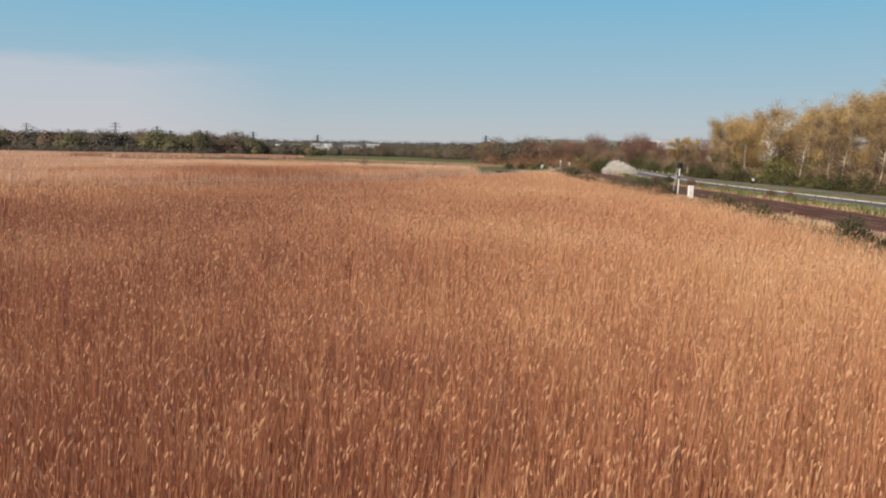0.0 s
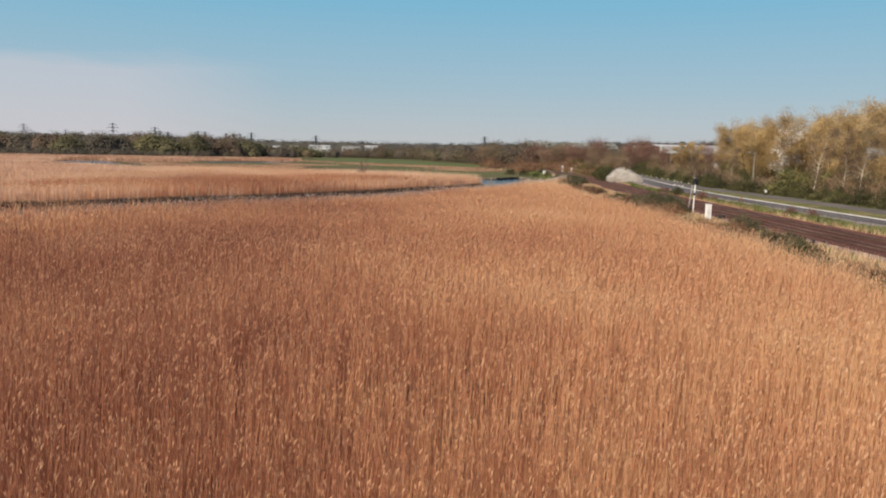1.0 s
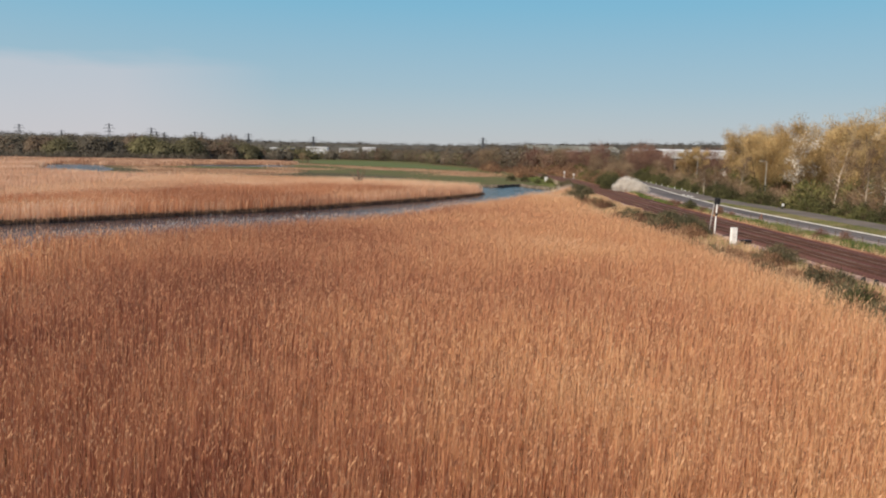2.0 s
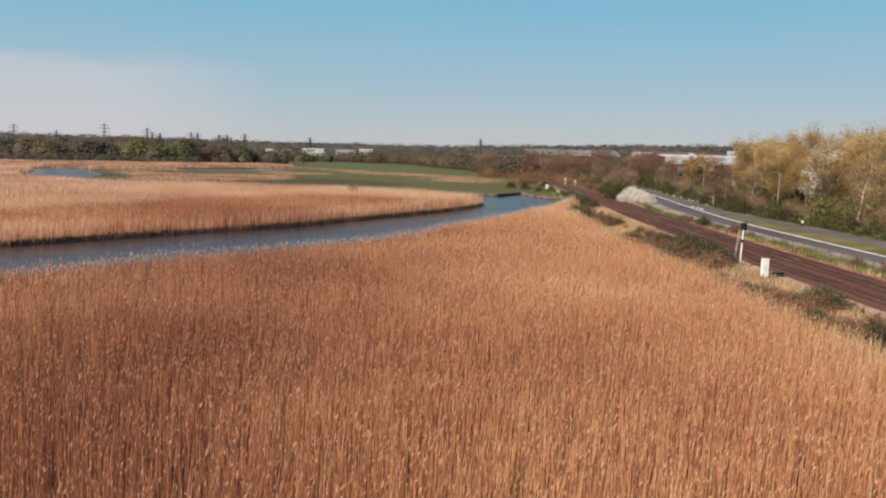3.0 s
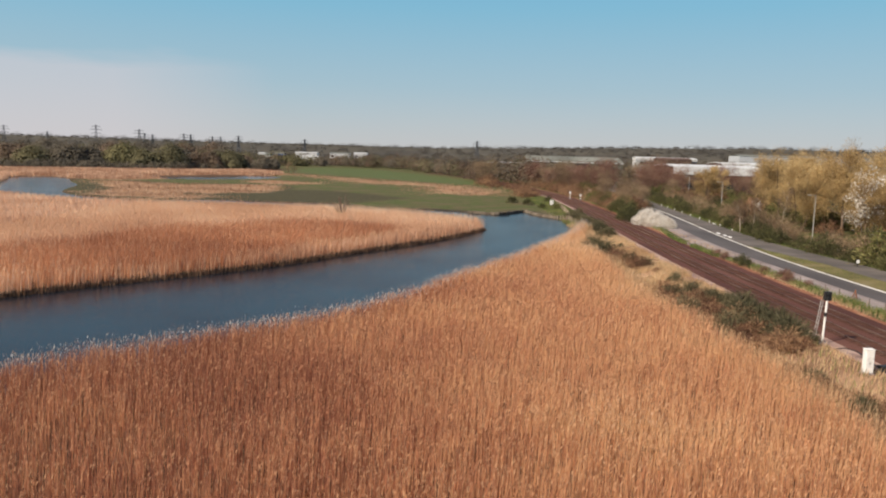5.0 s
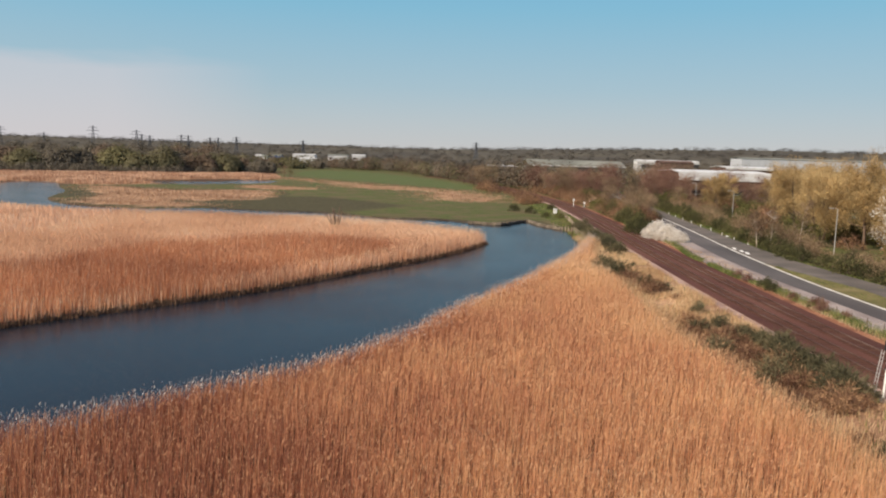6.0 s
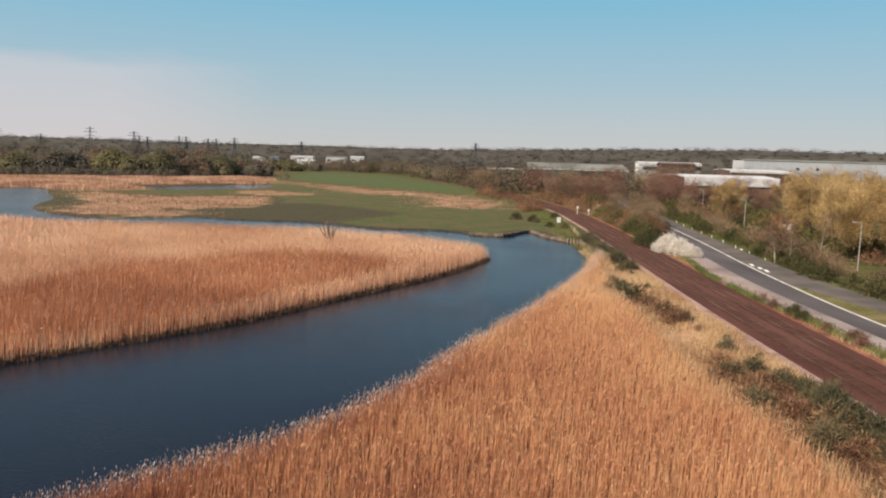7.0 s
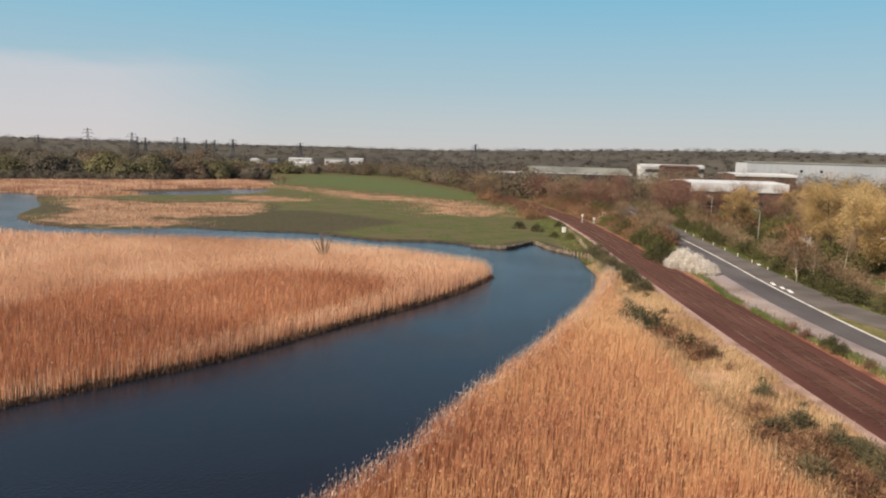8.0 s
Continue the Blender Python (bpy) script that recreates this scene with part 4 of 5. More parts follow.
def shrub(name, label, category, seed, height, spread, crown, clumps, per, length, width, bark=M_BARK, group=""):
    """A bush: short stems and an uneven mound of twigs."""
    rng = np.random.default_rng(seed)
    ob = thing(name, label, category, Matrix.Identity(4), group)
    bm = bmesh.new()
    for _ in range(5):
        a = rng.uniform(0, 6.28)
        e = Vector((math.cos(a) * spread * 0.5, math.sin(a) * spread * 0.5, height * rng.uniform(0.5, 0.8)))
        tube(bm, [(0.1 * math.cos(a), 0.1 * math.sin(a), -0.2), e * 0.5, e], [0.06, 0.04, 0.01], 4)
    part("trunk", bm, bark, ob)
    u = rng.uniform(0, 1, clumps)
    a = rng.uniform(0, 6.28, clumps)
    r = spread * np.sqrt(rng.uniform(0, 1, clumps))
    z = height * (1 - 0.75 * (r / spread) ** 2) * rng.uniform(0.25, 1.0, clumps)
    c = np.stack([r * np.cos(a), r * np.sin(a), np.maximum(z, 0.2)], -1)
    v, t = twigs(c, per, min(0.35 * height, 0.9), length, width, rng, 0.5, 0.8, 0.02)
    part("crown", raw_mesh("crown", v, t, [crown]), None, ob)
    return ob


def place(proto, spots, seed, lo=0.8, hi=1.2):
    """The thing itself at the first spot, copies at the others, each turned and sized its own way."""
    rng = np.random.default_rng(seed)
    spots = [p for p in spots if not (67 < p[0] < 84 and 178 < p[1] < 212 and p[0] - p[1] * 0.30 > 14)]     # a grassy clearing
    if proto.name.startswith("bare"):
        spots = [p for p in spots if not (76 < p[0] < 106 and 255 < p[1] < 298)]
    for i, spot in enumerate(spots):
        x, y = spot[:2]
        s = spot[2] if len(spot) > 2 else rng.uniform(lo, hi)
        m = pose(x, y, float(ground_z(np.array([x]), np.array([y]))[0]), 0, 0, rng.uniform(0, 360)) @ Matrix.Diagonal((s, s, s * rng.uniform(0.92, 1.08), 1))
        if i == 0:
            proto.matrix_basis = m
        else:
            copy_thing(proto, m)


# tall yellow-budding willows and pale-stemmed trees east of the road
willow_a = tree("willow_tree", "tall yellow-budding willow beside the road", "tree", 11, 20.0, 5.2, 0.22, 22, 0.34, M_BARK, M_WILLOW, 150, 1.75, 0.62, 0.078, up=0.15, group="roadside trees")
willow_b = tree("willow_tree", "broad many-stemmed willow with yellow-green buds", "tree", 12, 16, 4.2, 0.2, 11, 0.22, M_BARK, M_WILLOW, 140, 2.0, 0.62, 0.078, stems=3, up=0.15, group="roadside trees")
birch = tree("birch_tree", "slender pale-stemmed tree with thin russet twigs", "tree", 13, 15, 2.6, 0.3, 18, 0.15, M_BIRCH, M_TWIG, 40, 0.8, 0.6, 0.05, group="roadside trees")
bare = tree("bare_tree", "bare brown spring tree with fine twigs", "tree", 14, 13, 3.8, 0.22, 20, 0.22, M_BARK, M_TWIG, 29, 1.7, 1.0, 0.055, group="trees along the railway")
russet = tree("bare_tree", "russet-twigged leafless tree in the lineside scrub", "tree", 15, 12, 3.6, 0.2, 20, 0.2, M_BARK, M_RUSSET, 29, 1.7, 1.0, 0.055, group="trees along the railway")
yellow = tree("willow_tree", "small golden willow in bud", "tree", 16, 11, 3.6, 0.2, 18, 0.2, M_BARK, M_WILLOW, 60, 1.0, 0.7, 0.10, group="trees along the railway")
cherry = tree("cherry_tree", "wild cherry tree with pale blossom", "tree", 17, 12, 2.6, 0.25, 16, 0.16, M_BARK, M_BLOSSOM, 28, 1.1, 0.35, 0.15, group="roadside trees")
hedge = shrub("hedge_bush", "dense dark green hedge bush by the road", "bush", 21, 3.4, 2.6, M_LEAF, 55, 30, 0.40, 0.16, group="roadside hedge")
thorn = shrub("thorn_bush", "brown leafless thorn bush behind the hedge", "bush", 22, 3.2, 2.4, M_TWIG, 50, 27, 0.6, 0.06, group="roadside hedge")
thorn_low = shrub("thorn_bush", "low tangled russet scrub beside the line", "bush", 23, 2.2, 2.2, M_BRAMBLE, 45, 24, 0.55, 0.06, group="lineside scrub")
rg = np.random.default_rng(5)
RX = lambda y: float(road_x(y))
place(willow_a, [(RX(y) + d, y, s) for y, d, s in ((118, 30, 1.1), (140, 27, 1.0), (150, 36, 1.15), (172, 33, 1.1), (186, 30, 1.05), (205, 30, 1.0), (224, 29, 1.0), (236, 26, 1.06), (243, 33, 0.98), (255, 38, 0.95), (205, 42, 1.1), (228, 46, 1.0), (180, 46, 1.15), (250, 52, 1.0), (90, 34, 1.0), (105, 38, 1.1))], 31)
place(willow_b, [(RX(y) + d, y) for y, d in ((128, 24), (178, 23), (196, 24), (214, 24), (142, 40), (190, 38), (216, 38), (75, 30), (98, 27))], 32, 0.85, 1.15)
place(birch, [(RX(y) + d, y) for y, d in ((121, 17), (135, 18), (147, 16), (184, 15), (190, 17), (146, 21), (206, 17), (110, 19), (126, 22), (95, 20))] + [(64.6, 202, 0.55), (65.6, 204.5, 0.6), (66.8, 200.5, 0.58)], 33, 0.8, 1.15)
place(cherry, [(76.5, 176, 1.25), (RX(120) + 21, 120, 0.8), (RX(226) + 17, 226, 0.4)], 34)
place(yellow, [(92, 298, 1.2), (99, 311, 1.0), (101, 262, 1.1), (108, 281, 1.15), (118, 300, 1.1), (128, 340, 1.0), (150, 330, 1.2), (165, 318, 1.2)], 35)
place(hedge, [(RX(y) + float(np.interp(y, [150, 185], [12.2, 8.4])) + rg.uniform(-0.6, 2.0), y + rg.uniform(-1, 1)) for y in np.arange(70, 330, 4.6)], 36, 0.75, 1.2)
place(thorn, [(RX(y) + float(np.interp(y, [150, 185], [15.0, 11.5])) + rg.uniform(-1.0, 6.0), y + rg.uniform(-1, 1)) for y in np.arange(72, 330, 4.2)], 37, 0.8, 1.35)
grown_to = lambda y: float(np.interp(y, [262, 330, 420], [0.65, 0.95, 1.15]) * rg.uniform(0.85, 1.12))
bare_spots = [(RX(y) + d, y) for y, d in zip(rg.uniform(262, 420, 30), rg.uniform(14, 75, 30))] + [(float(rail_x(y)) + d, y) for y, d in zip(rg.uniform(262, 430, 22), rg.uniform(13, 25, 22))] + [(float(rail_x(y)) - d, y) for y, d in zip(rg.uniform(420, 480, 5), rg.uniform(4, 9, 5))] + [(x, y) for x, y in zip(rg.uniform(58, 135, 14), rg.uniform(385, 440, 14))]
place(bare, [(x, y, grown_to(y)) for x, y in bare_spots] + [(-96, 545, 0.72), (-93, 548, 0.55)], 38)
place(russet, [(82.5, 343, 1.12), (86, 350, 1.25), (92, 354, 1.2), (97.5, 350, 1.1), (89, 343, 1.0)] + [(RX(y) + d, y) for y, d in zip(rg.uniform(280, 430, 24), rg.uniform(14, 80, 24))] + [(float(rail_x(y)) + d, y) for y, d in zip(rg.uniform(330, 460, 16), rg.uniform(12, 40, 16))], 39, 0.75, 1.2)

place(thorn_low, [(float(rail_x(y)) + d, y) for y, d in zip(rg.uniform(255, 430, 46), rg.uniform(11.5, 20, 46))] + [(RX(y) + d, y) for y, d in zip(rg.uniform(120, 330, 26), rg.uniform(14, 42, 26))] + [(float(rail_x(y)) - d, y) for y, d in zip(rg.uniform(330, 470, 16), rg.uniform(3, 10, 16))], 40, 0.8, 1.6)

budding = shrub("budding_bush", "yellow-green budding bush among the roadside trees", "bush", 24, 3.6, 2.4, M_BUD, 55, 27, 0.46, 0.13, group="roadside scrub")
place(budding, [(RX(y) + d, y) for y, d in zip(rg.uniform(150, 345, 44), rg.uniform(13, 46, 44))] + [(float(rail_x(y)) + d, y) for y, d in zip(rg.uniform(290, 420, 12), rg.uniform(13, 26, 12))], 43, 0.7, 1.5)

# the white blossoming bush beside the road
snowy = shrub("blossom_bush", "large bush white with blossom between track and road", "bush", 41, 4.4, 3.6, M_BLOSSOM, 360, 48, 0.50, 0.11)
place(snowy, [(48.6, 216.0, 0.84), (49.7, 211.8, 0.86), (50.7, 208.0, 0.66)], 42)

# scrub on the strip between reeds and track
gorse = shrub("gorse_bush", "dark green gorse bush on the railway bank", "bush", 51, 1.5, 1.5, M_GORSE, 45, 40, 0.45, 0.055, group="bank scrub")
bramble = shrub("bramble", "tangled brown bramble on the railway bank", "bush", 52, 1.2, 1.7, M_BRAMBLE, 45, 36, 0.40, 0.05, group="bank scrub")
tangle = [(float(edge_x(y)) + rg.uniform(1.0, 5.6), float(y), rg.uniform(0.75, 1.1)) for y in np.arange(40, 88, 1.0)]
thicket = [(float(edge_x(y)) + rg.uniform(1.8, 6.4), float(y), rg.uniform(0.95, 1.4)) for y in np.arange(102, 126, 0.7)]
thicket += [(float(edge_x(y)) + rg.uniform(0.8, 3.6), float(y), rg.uniform(0.6, 0.85)) for y in np.arange(88, 102, 1.2)]
dark_edge = [(float(rail_x(y)) - rg.uniform(2.6, 3.8), float(y), rg.uniform(0.7, 1.2)) for y in np.arange(104, 122, 2.0)]
river_scrub = [(float(rail_x(y)) - rg.uniform(2.2, 4.6), float(y), rg.uniform(0.7, 1.25)) for y in np.arange(188, 244, 2.6)]
place(gorse, tangle[5::6] + thicket[4::6] + dark_edge + river_scrub + [(25.4, 166, 1.75), (26.7, 162, 1.8), (28, 178, 0.9), (28.0, 153, 1.1), (29.5, 149, 0.9), (28.6, 127, 1.0), (29.6, 122, 0.9), (29.0, 112, 0.85), (28.4, 108, 0.9), (29.6, 105, 0.75), (26.4, 62, 0.7), (27.5, 47, 0.6), (29.5, 135, 0.7), (30.2, 80, 0.8), (28.5, 68, 0.9), (31.3, 131.5, 0.35), (31.2, 126.0, 0.42), (31.4, 123.0, 0.40), (31.3, 119.8, 0.45), (31.4, 116.2, 0.38), (31.2, 110.5, 0.5), (30.9, 139.0, 0.35), (30.8, 151.0, 0.4), (31.6, 172.0, 0.4), (32.4, 183.5, 0.5)], 53)
place(bramble, [p for i, p in enumerate(tangle + thicket) if i % 6 != 5] + [(27.6, 158, 1.8), (29, 154.5, 1.6), (27.4, 152.5, 1.6), (28.6, 148.5, 1.5), (24.8, 137.5, 0.7), (25.2, 133.5, 0.6), (29.8, 144.0, 0.6), (25.0, 111.5, 1.2), (27.0, 107.5, 1.2), (26.4, 126, 1.3), (27.6, 122, 1.4), (26.0, 118, 1.3), (27.4, 115, 1.4), (27.2, 131, 1.1), (27.6, 84, 1.1), (27, 72, 0.8), (26, 54, 0.75), (27.8, 42, 0.75), (27, 171, 1.1), (30, 187, 1.0), (32, 200, 1.0), (28.4, 64, 0.7)], 54)


# ---- far woods ----
def far_trees(spots, heights, per, rng, length, width, broad=1.0, lift=0.45, shell=0.0):
    """Many trees far off, as clumps of twigs in one body."""
    k = len(spots)
    z = ground_z(spots[:, 0], spots[:, 1])
    r = heights * rng.uniform(0.32, 0.50, k) * broad
    f = rng.uniform(0.12, 1.0, (k, per))
    a = rng.uniform(0, 2 * np.pi, (k, per))
    rr = r[:, None] * np.sqrt(rng.uniform(shell, 1, (k, per))) * np.sin(np.pi * np.clip(f * 0.72 + 0.20, 0, 1)) * 1.15
    p = np.stack([spots[:, :1] + rr * np.cos(a), spots[:, 1:] + rr * np.sin(a), z[:, None] + f * heights[:, None]], -1).reshape(-1, 3)
    m = len(p)
    mid = np.repeat(np.stack([spots[:, 0], spots[:, 1], z + 0.45 * heights], -1), per, axis=0)
    face = (p - mid) / np.repeat(r, per)[:, None] + rng.normal(0, 0.14, (m, 3)) + np.array([0, 0, lift])
    d = np.cross(face, rng.normal(0, 1, (m, 3)))
    d /= np.linalg.norm(d, axis=1)[:, None]
    s = np.cross(d, face)
    s /= np.linalg.norm(s, axis=1)[:, None]
    ln, wd = length * rng.uniform(0.5, 1.4, m)[:, None], width * rng.uniform(0.5, 1.4, m)[:, None]
    v = np.stack([p - s * wd / 2, p + s * wd / 2 + d * ln * 0.3, p + d * ln], 1).reshape(-1, 3)
    return v, np.arange(m * 3).reshape(-1, 3)


rw = np.random.default_rng(61)


def strip(a, c, width, k):
    """Spots along a line, some way to its far side."""
    t = rw.uniform(0, 1, k)
    a, c = np.array(a, float), np.array(c, float)
    d = (c - a) / np.linalg.norm(c - a)
    nrm = np.array([-d[1], d[0]])
    return a + t[:, None] * (c - a) + nrm * (rw.uniform(0, 1, k) ** 1.3 * width)[:, None]


def grove(x, y, size, top, kind):
    """A rounded group of trees of one kind: spots, heights and kinds."""
    m = int(size * 1.7)
    off = rw.normal(0, 0.45, (m, 2)) * size
    tall_ = top * (1.05 - 0.42 * (np.hypot(*off.T) / size).clip(0, 1.5)) * rw.uniform(0.84, 1.10, m) * 1.2
    return np.array([x, y]) + off, tall_.clip(2.5, 24), np.full(m, kind)


OLIVE, YELLOW, GREY, PLUM = range(4)
GROVES = [(-213, 572, 15, 15.5, YELLOW), (-198, 566, 11, 12, OLIVE), (-184, 577, 13, 14.5, OLIVE), (-166, 594, 12, 12.5, PLUM), (-150, 606, 12, 11.5, OLIVE), (-246, 560, 15, 14, GREY), (-264, 548, 13, 12, OLIVE), (-232, 604, 16, 16.5, PLUM), (-284, 562, 16, 14.5, PLUM), (-306, 575, 16, 15, GREY), (-332, 556, 15, 13.5, OLIVE), (-358, 560, 16, 15, GREY), (-132, 642, 10, 9, GREY), (-200, 622, 15, 15, GREY), (-270, 612, 16, 16, GREY), (-400, 550, 18, 14, PLUM), (-450, 560, 20, 15, GREY)]
for x, y in strip((-430, 505), (-155, 590), 60, 34):
    GROVES.append((x, y, rw.uniform(9, 14), rw.uniform(8, 13), int(rw.choice([OLIVE, YELLOW, GREY, PLUM], p=[0.34, 0.12, 0.34, 0.20]))))
for x, y in strip((-460, 660), (-175, 690), 150, 34):
    GROVES.append((x, y, rw.uniform(11, 18), rw.uniform(12, 19), int(rw.choice([OLIVE, YELLOW, GREY, PLUM], p=[0.25, 0.1, 0.4, 0.25]))))
for x, y in strip((-200, 735), (-110, 815), 60, 20):
    GROVES.append((x, y, rw.uniform(6, 10), rw.uniform(6.5, 9), int(rw.choice([OLIVE, GREY, PLUM]))))
for x, y in strip((-240, 880), (-60, 905), 20, 10):
    GROVES.append((x, y, rw.uniform(6, 10), rw.uniform(6, 9), GREY))
grown_ = [grove(*g) for g in GROVES]
woods, wood_tall, wood_kind = (np.concatenate([g[i] for g in grown_]) for i in range(3))
mid_woods = np.concatenate([
    np.stack([rw.uniform(-110, 10, 170), rw.uniform(0, 1, 170)], -1), np.stack([rw.uniform(8, 60, 130), rw.uniform(0, 1, 130)], -1)])
mid_woods[:170, 1] = np.interp(mid_woods[:170, 0], [-110, -50, 10], [815, 795, 625]) + mid_woods[:170, 1] * 120
mid_woods[170:, 1] = np.interp(mid_woods[170:, 0], [8, 27, 60], [560, 468, 440]) + mid_woods[170:, 1] * 150
east_woods = np.concatenate([np.stack([rw.uniform(60, 330, 300), rw.uniform(430, 760, 300)], -1), np.stack([rw.uniform(48, 150, 120), rw.uniform(415, 510, 120)], -1)])
MIXED = [M_MIDWOOD, M_GREYWOOD, M_PLUMWOOD, M_OLIVE]
v1 = far_trees(woods, wood_tall, 170, rw, 1.7, 1.3, 1.15, 0.35, 0.70)
v2 = far_trees(mid_woods, (5.5 + 5.0 * (rolling(mid_woods[:, 0], mid_woods[:, 1], 14.0, 2.0) + 0.7).clip(0, 1.6)) * rw.uniform(0.75, 1.25, len(mid_woods)) + 1.5, 260, rw, 1.1, 0.7, 1.5, 0.35, 0.5)
tall = rw.uniform(10, 15.5, len(east_woods)) + (east_woods[:, 1] - 430) / 80
tall[300:] = tall[300:].clip(12.0, 15.5)
v3 = far_trees(east_woods, tall, 130, rw, 1.3, 0.7, 1.4)
tagged(new("woods", raw_mesh("woods", v1[0], v1[1], [M_OLIVE, M_YELLOWOOD, M_GREYWOOD, M_PLUMWOOD], np.repeat(wood_kind, 170))), "olive and brown spring woods along the marsh", "woods", kind="stuff")
tagged(new("woods", raw_mesh("woods", v2[0], v2[1], MIXED, np.repeat(rw.choice(4, len(mid_woods), p=[0.40, 0.24, 0.20, 0.16]), 260))), "brown leafless woods behind the green field", "woods", kind="stuff")
tagged(new("woods", raw_mesh("woods", v3[0], v3[1], MIXED, np.repeat(rw.choice(4, len(east_woods), p=[0.34, 0.28, 0.18, 0.20]), 130))), "mixed woods between the industrial buildings", "woods", kind="stuff")
scrub = np.concatenate([strip((-420, 470), (-250, 520), 26, 150), strip((-250, 520), (-165, 556), 24, 120), strip((-165, 562), (-122, 640), 18, 80)])
v5 = far_trees(scrub, rw.uniform(3.2, 6.2, len(scrub)), 110, rw, 1.2, 0.4, 1.8)
tagged(new("scrub", raw_mesh("scrub", v5[0], v5[1], [M_GREYWOOD])), "grey-brown scrub at the edge of the woods", "scrub", kind="stuff")
rear = np.stack([rw.uniform(-760, -120, 330), rw.uniform(640, 1020, 330)], -1)
v6 = far_trees(rear, rw.uniform(7, 15, len(rear)), 80, rw, 2.2, 1.2, 2.0)
tagged(new("woods", raw_mesh("woods", v6[0], v6[1], [M_FARWOOD])), "rear woods rising behind the marsh", "woods", kind="stuff")
ang = rw.uniform(-0.75, 0.75, 3600)
rad = rw.uniform(950, 2950, 3600)
hill = np.stack([rad * np.sin(ang), rad * np.cos(ang)], -1)
v4 = far_trees(hill, 4 + 9 * rw.uniform(0, 1, len(hill)) ** 2, 34, rw, 4.0, 4.0, 3.4, 3.0)
tagged(new("woods", raw_mesh("woods", v4[0], v4[1], [M_HILLWOOD])), "distant wooded rise on the horizon", "woods", kind="stuff")


# ---- things along the railway ----
def at(x, y, z=None, turn=0.0):
    return pose(x, y, float(ground_z(np.array([x]), np.array([y]))[0]) if z is None else z, 0, 0, turn)


def cyl(bm, x, y, z0, z1, r, sides=8, r1=None):
    return tube(bm, [(x, y, z0), (x, y, z1)], [r, r if r1 is None else r1], sides)


signal = thing("railway_signal", "white-posted railway signal with black head and ladder", "signal", at(32.0, 103.6, 1.15, -3) @ pose(0, 0, 0, 0, 1.5))
part("base", box(bmesh.new(), -0.35, 0.35, -0.35, 0.35, -0.1, 0.18, 0.03), M_CONCRETE, signal)
part("post", cyl(bmesh.new(), 0, 0, 0.15, 4.0, 0.09, 10), M_WHITE, signal)
for z in (2.35,):
    part("band", cyl(bmesh.new(), 0, 0, z, z + 0.35, 0.105, 10), M_DARK, signal, "black band")
head = part("signal_head", box(bmesh.new(), -0.33, 0.33, -0.12, 0.14, 3.72, 4.50, 0.05), M_DARK, signal, "black signal head")
for z in (3.92, 4.28):
    hood = bmesh.new()
    tube(hood, [(0, -0.12, z), (0, -0.40, z + 0.02)], [0.13, 0.15], 10)
    part("hood", hood, M_DARK, head)
lad = part("ladder", tube(bmesh.new(), [(-0.62, 0.15, 0), (-0.25, 0.15, 3.7)], [0.03, 0.03], 5), M_STEEL, signal, "grey steel ladder")
part("stile", tube(bmesh.new(), [(-0.62, 0.5, 0), (-0.25, 0.5, 3.7)], [0.03, 0.03], 5), M_STEEL, lad)
rung = done(tube(bmesh.new(), [(0, 0.15, 0), (0, 0.5, 0)], [0.018, 0.018], 5), "rung", M_STEEL)
for i in range(12):
    f = (i + 0.6) / 12.5
    part("rung", rung, None, lad, m=pose(-0.62 + 0.37 * f, 0, 3.7 * f))

cabinet = thing("lineside_cabinet", "tall white equipment cabinet beside the track", "cabinet", at(30.95, 95.0, 1.0, -4))
part("plinth", box(bmesh.new(), -0.40, 0.40, -0.34, 0.34, -0.15, 0.12, 0.02), M_CONCRETE, cabinet)
part("body", box(bmesh.new(), -0.31, 0.31, -0.26, 0.26, 0.12, 1.86, 0.03), M_WHITE, cabinet)
part("roof", box(bmesh.new(), -0.34, 0.34, -0.29, 0.29, 1.86, 1.92, 0.02), M_WHITE, cabinet)
for x0, x1 in ((-0.28, -0.01), (0.01, 0.28)):
    dr = part("door", box(bmesh.new(), x0, x1, -0.285, -0.255, 0.18, 1.80, 0.01), M_WHITE, cabinet)
    part("handle", box(bmesh.new(), -0.06 if x0 < 0 else 0.03, -0.03 if x0 < 0 else 0.06, -0.315, -0.28, 0.80, 1.0, 0.006), M_STEEL, dr)
trough = thing("cable_box", "low black cable box beside the cabinet", "box", at(32.5, 95.3, 1.1, 12))
part("body", box(bmesh.new(), -0.45, 0.45, -0.3, 0.3, 0, 0.42, 0.05), M_DARK, trough)
part("lid", box(bmesh.new(), -0.5, 0.5, -0.34, 0.34, 0.42, 0.49, 0.02), M_DARK, trough)

stump_me = done(tube(bmesh.new(), [(0, 0, -0.2), (0.02, 0, 0.35), (0.05, 0.02, 0.62)], [0.20, 0.19, 0.14], 8), "stump", M_DARK)
for x, y, s_ in ((30.9, 81.4, 0.8), (31.2, 78.2, 0.7), (31.0, 76.0, 0.8), (31.2, 70.0, 1.0), (31.5, 68.8, 1.0)):
    ob = part("stump", stump_me, None, m=at(x, y, 1.0) @ Matrix.Diagonal((s_, s_, s_, 1)))
    tagged(ob, "short dark stump at the edge of the cess path", "stump", "lineside stumps")
cable = part("cable", tube(bmesh.new(), [(32.1, 101.8, 1.15), (32.3, 100.6, 1.55), (32.5, 99.2, 1.65), (32.4, 97.6, 1.45), (32.4, 95.6, 1.2)], [0.05] * 5, 6), M_DARK)
tagged(cable, "black cable looping from signal to cable box", "cable")
frame_ = thing("timber_tripod", "small weathered timber tripod beside the fence", "tripod", at(46.4, 124.5, 1.2))
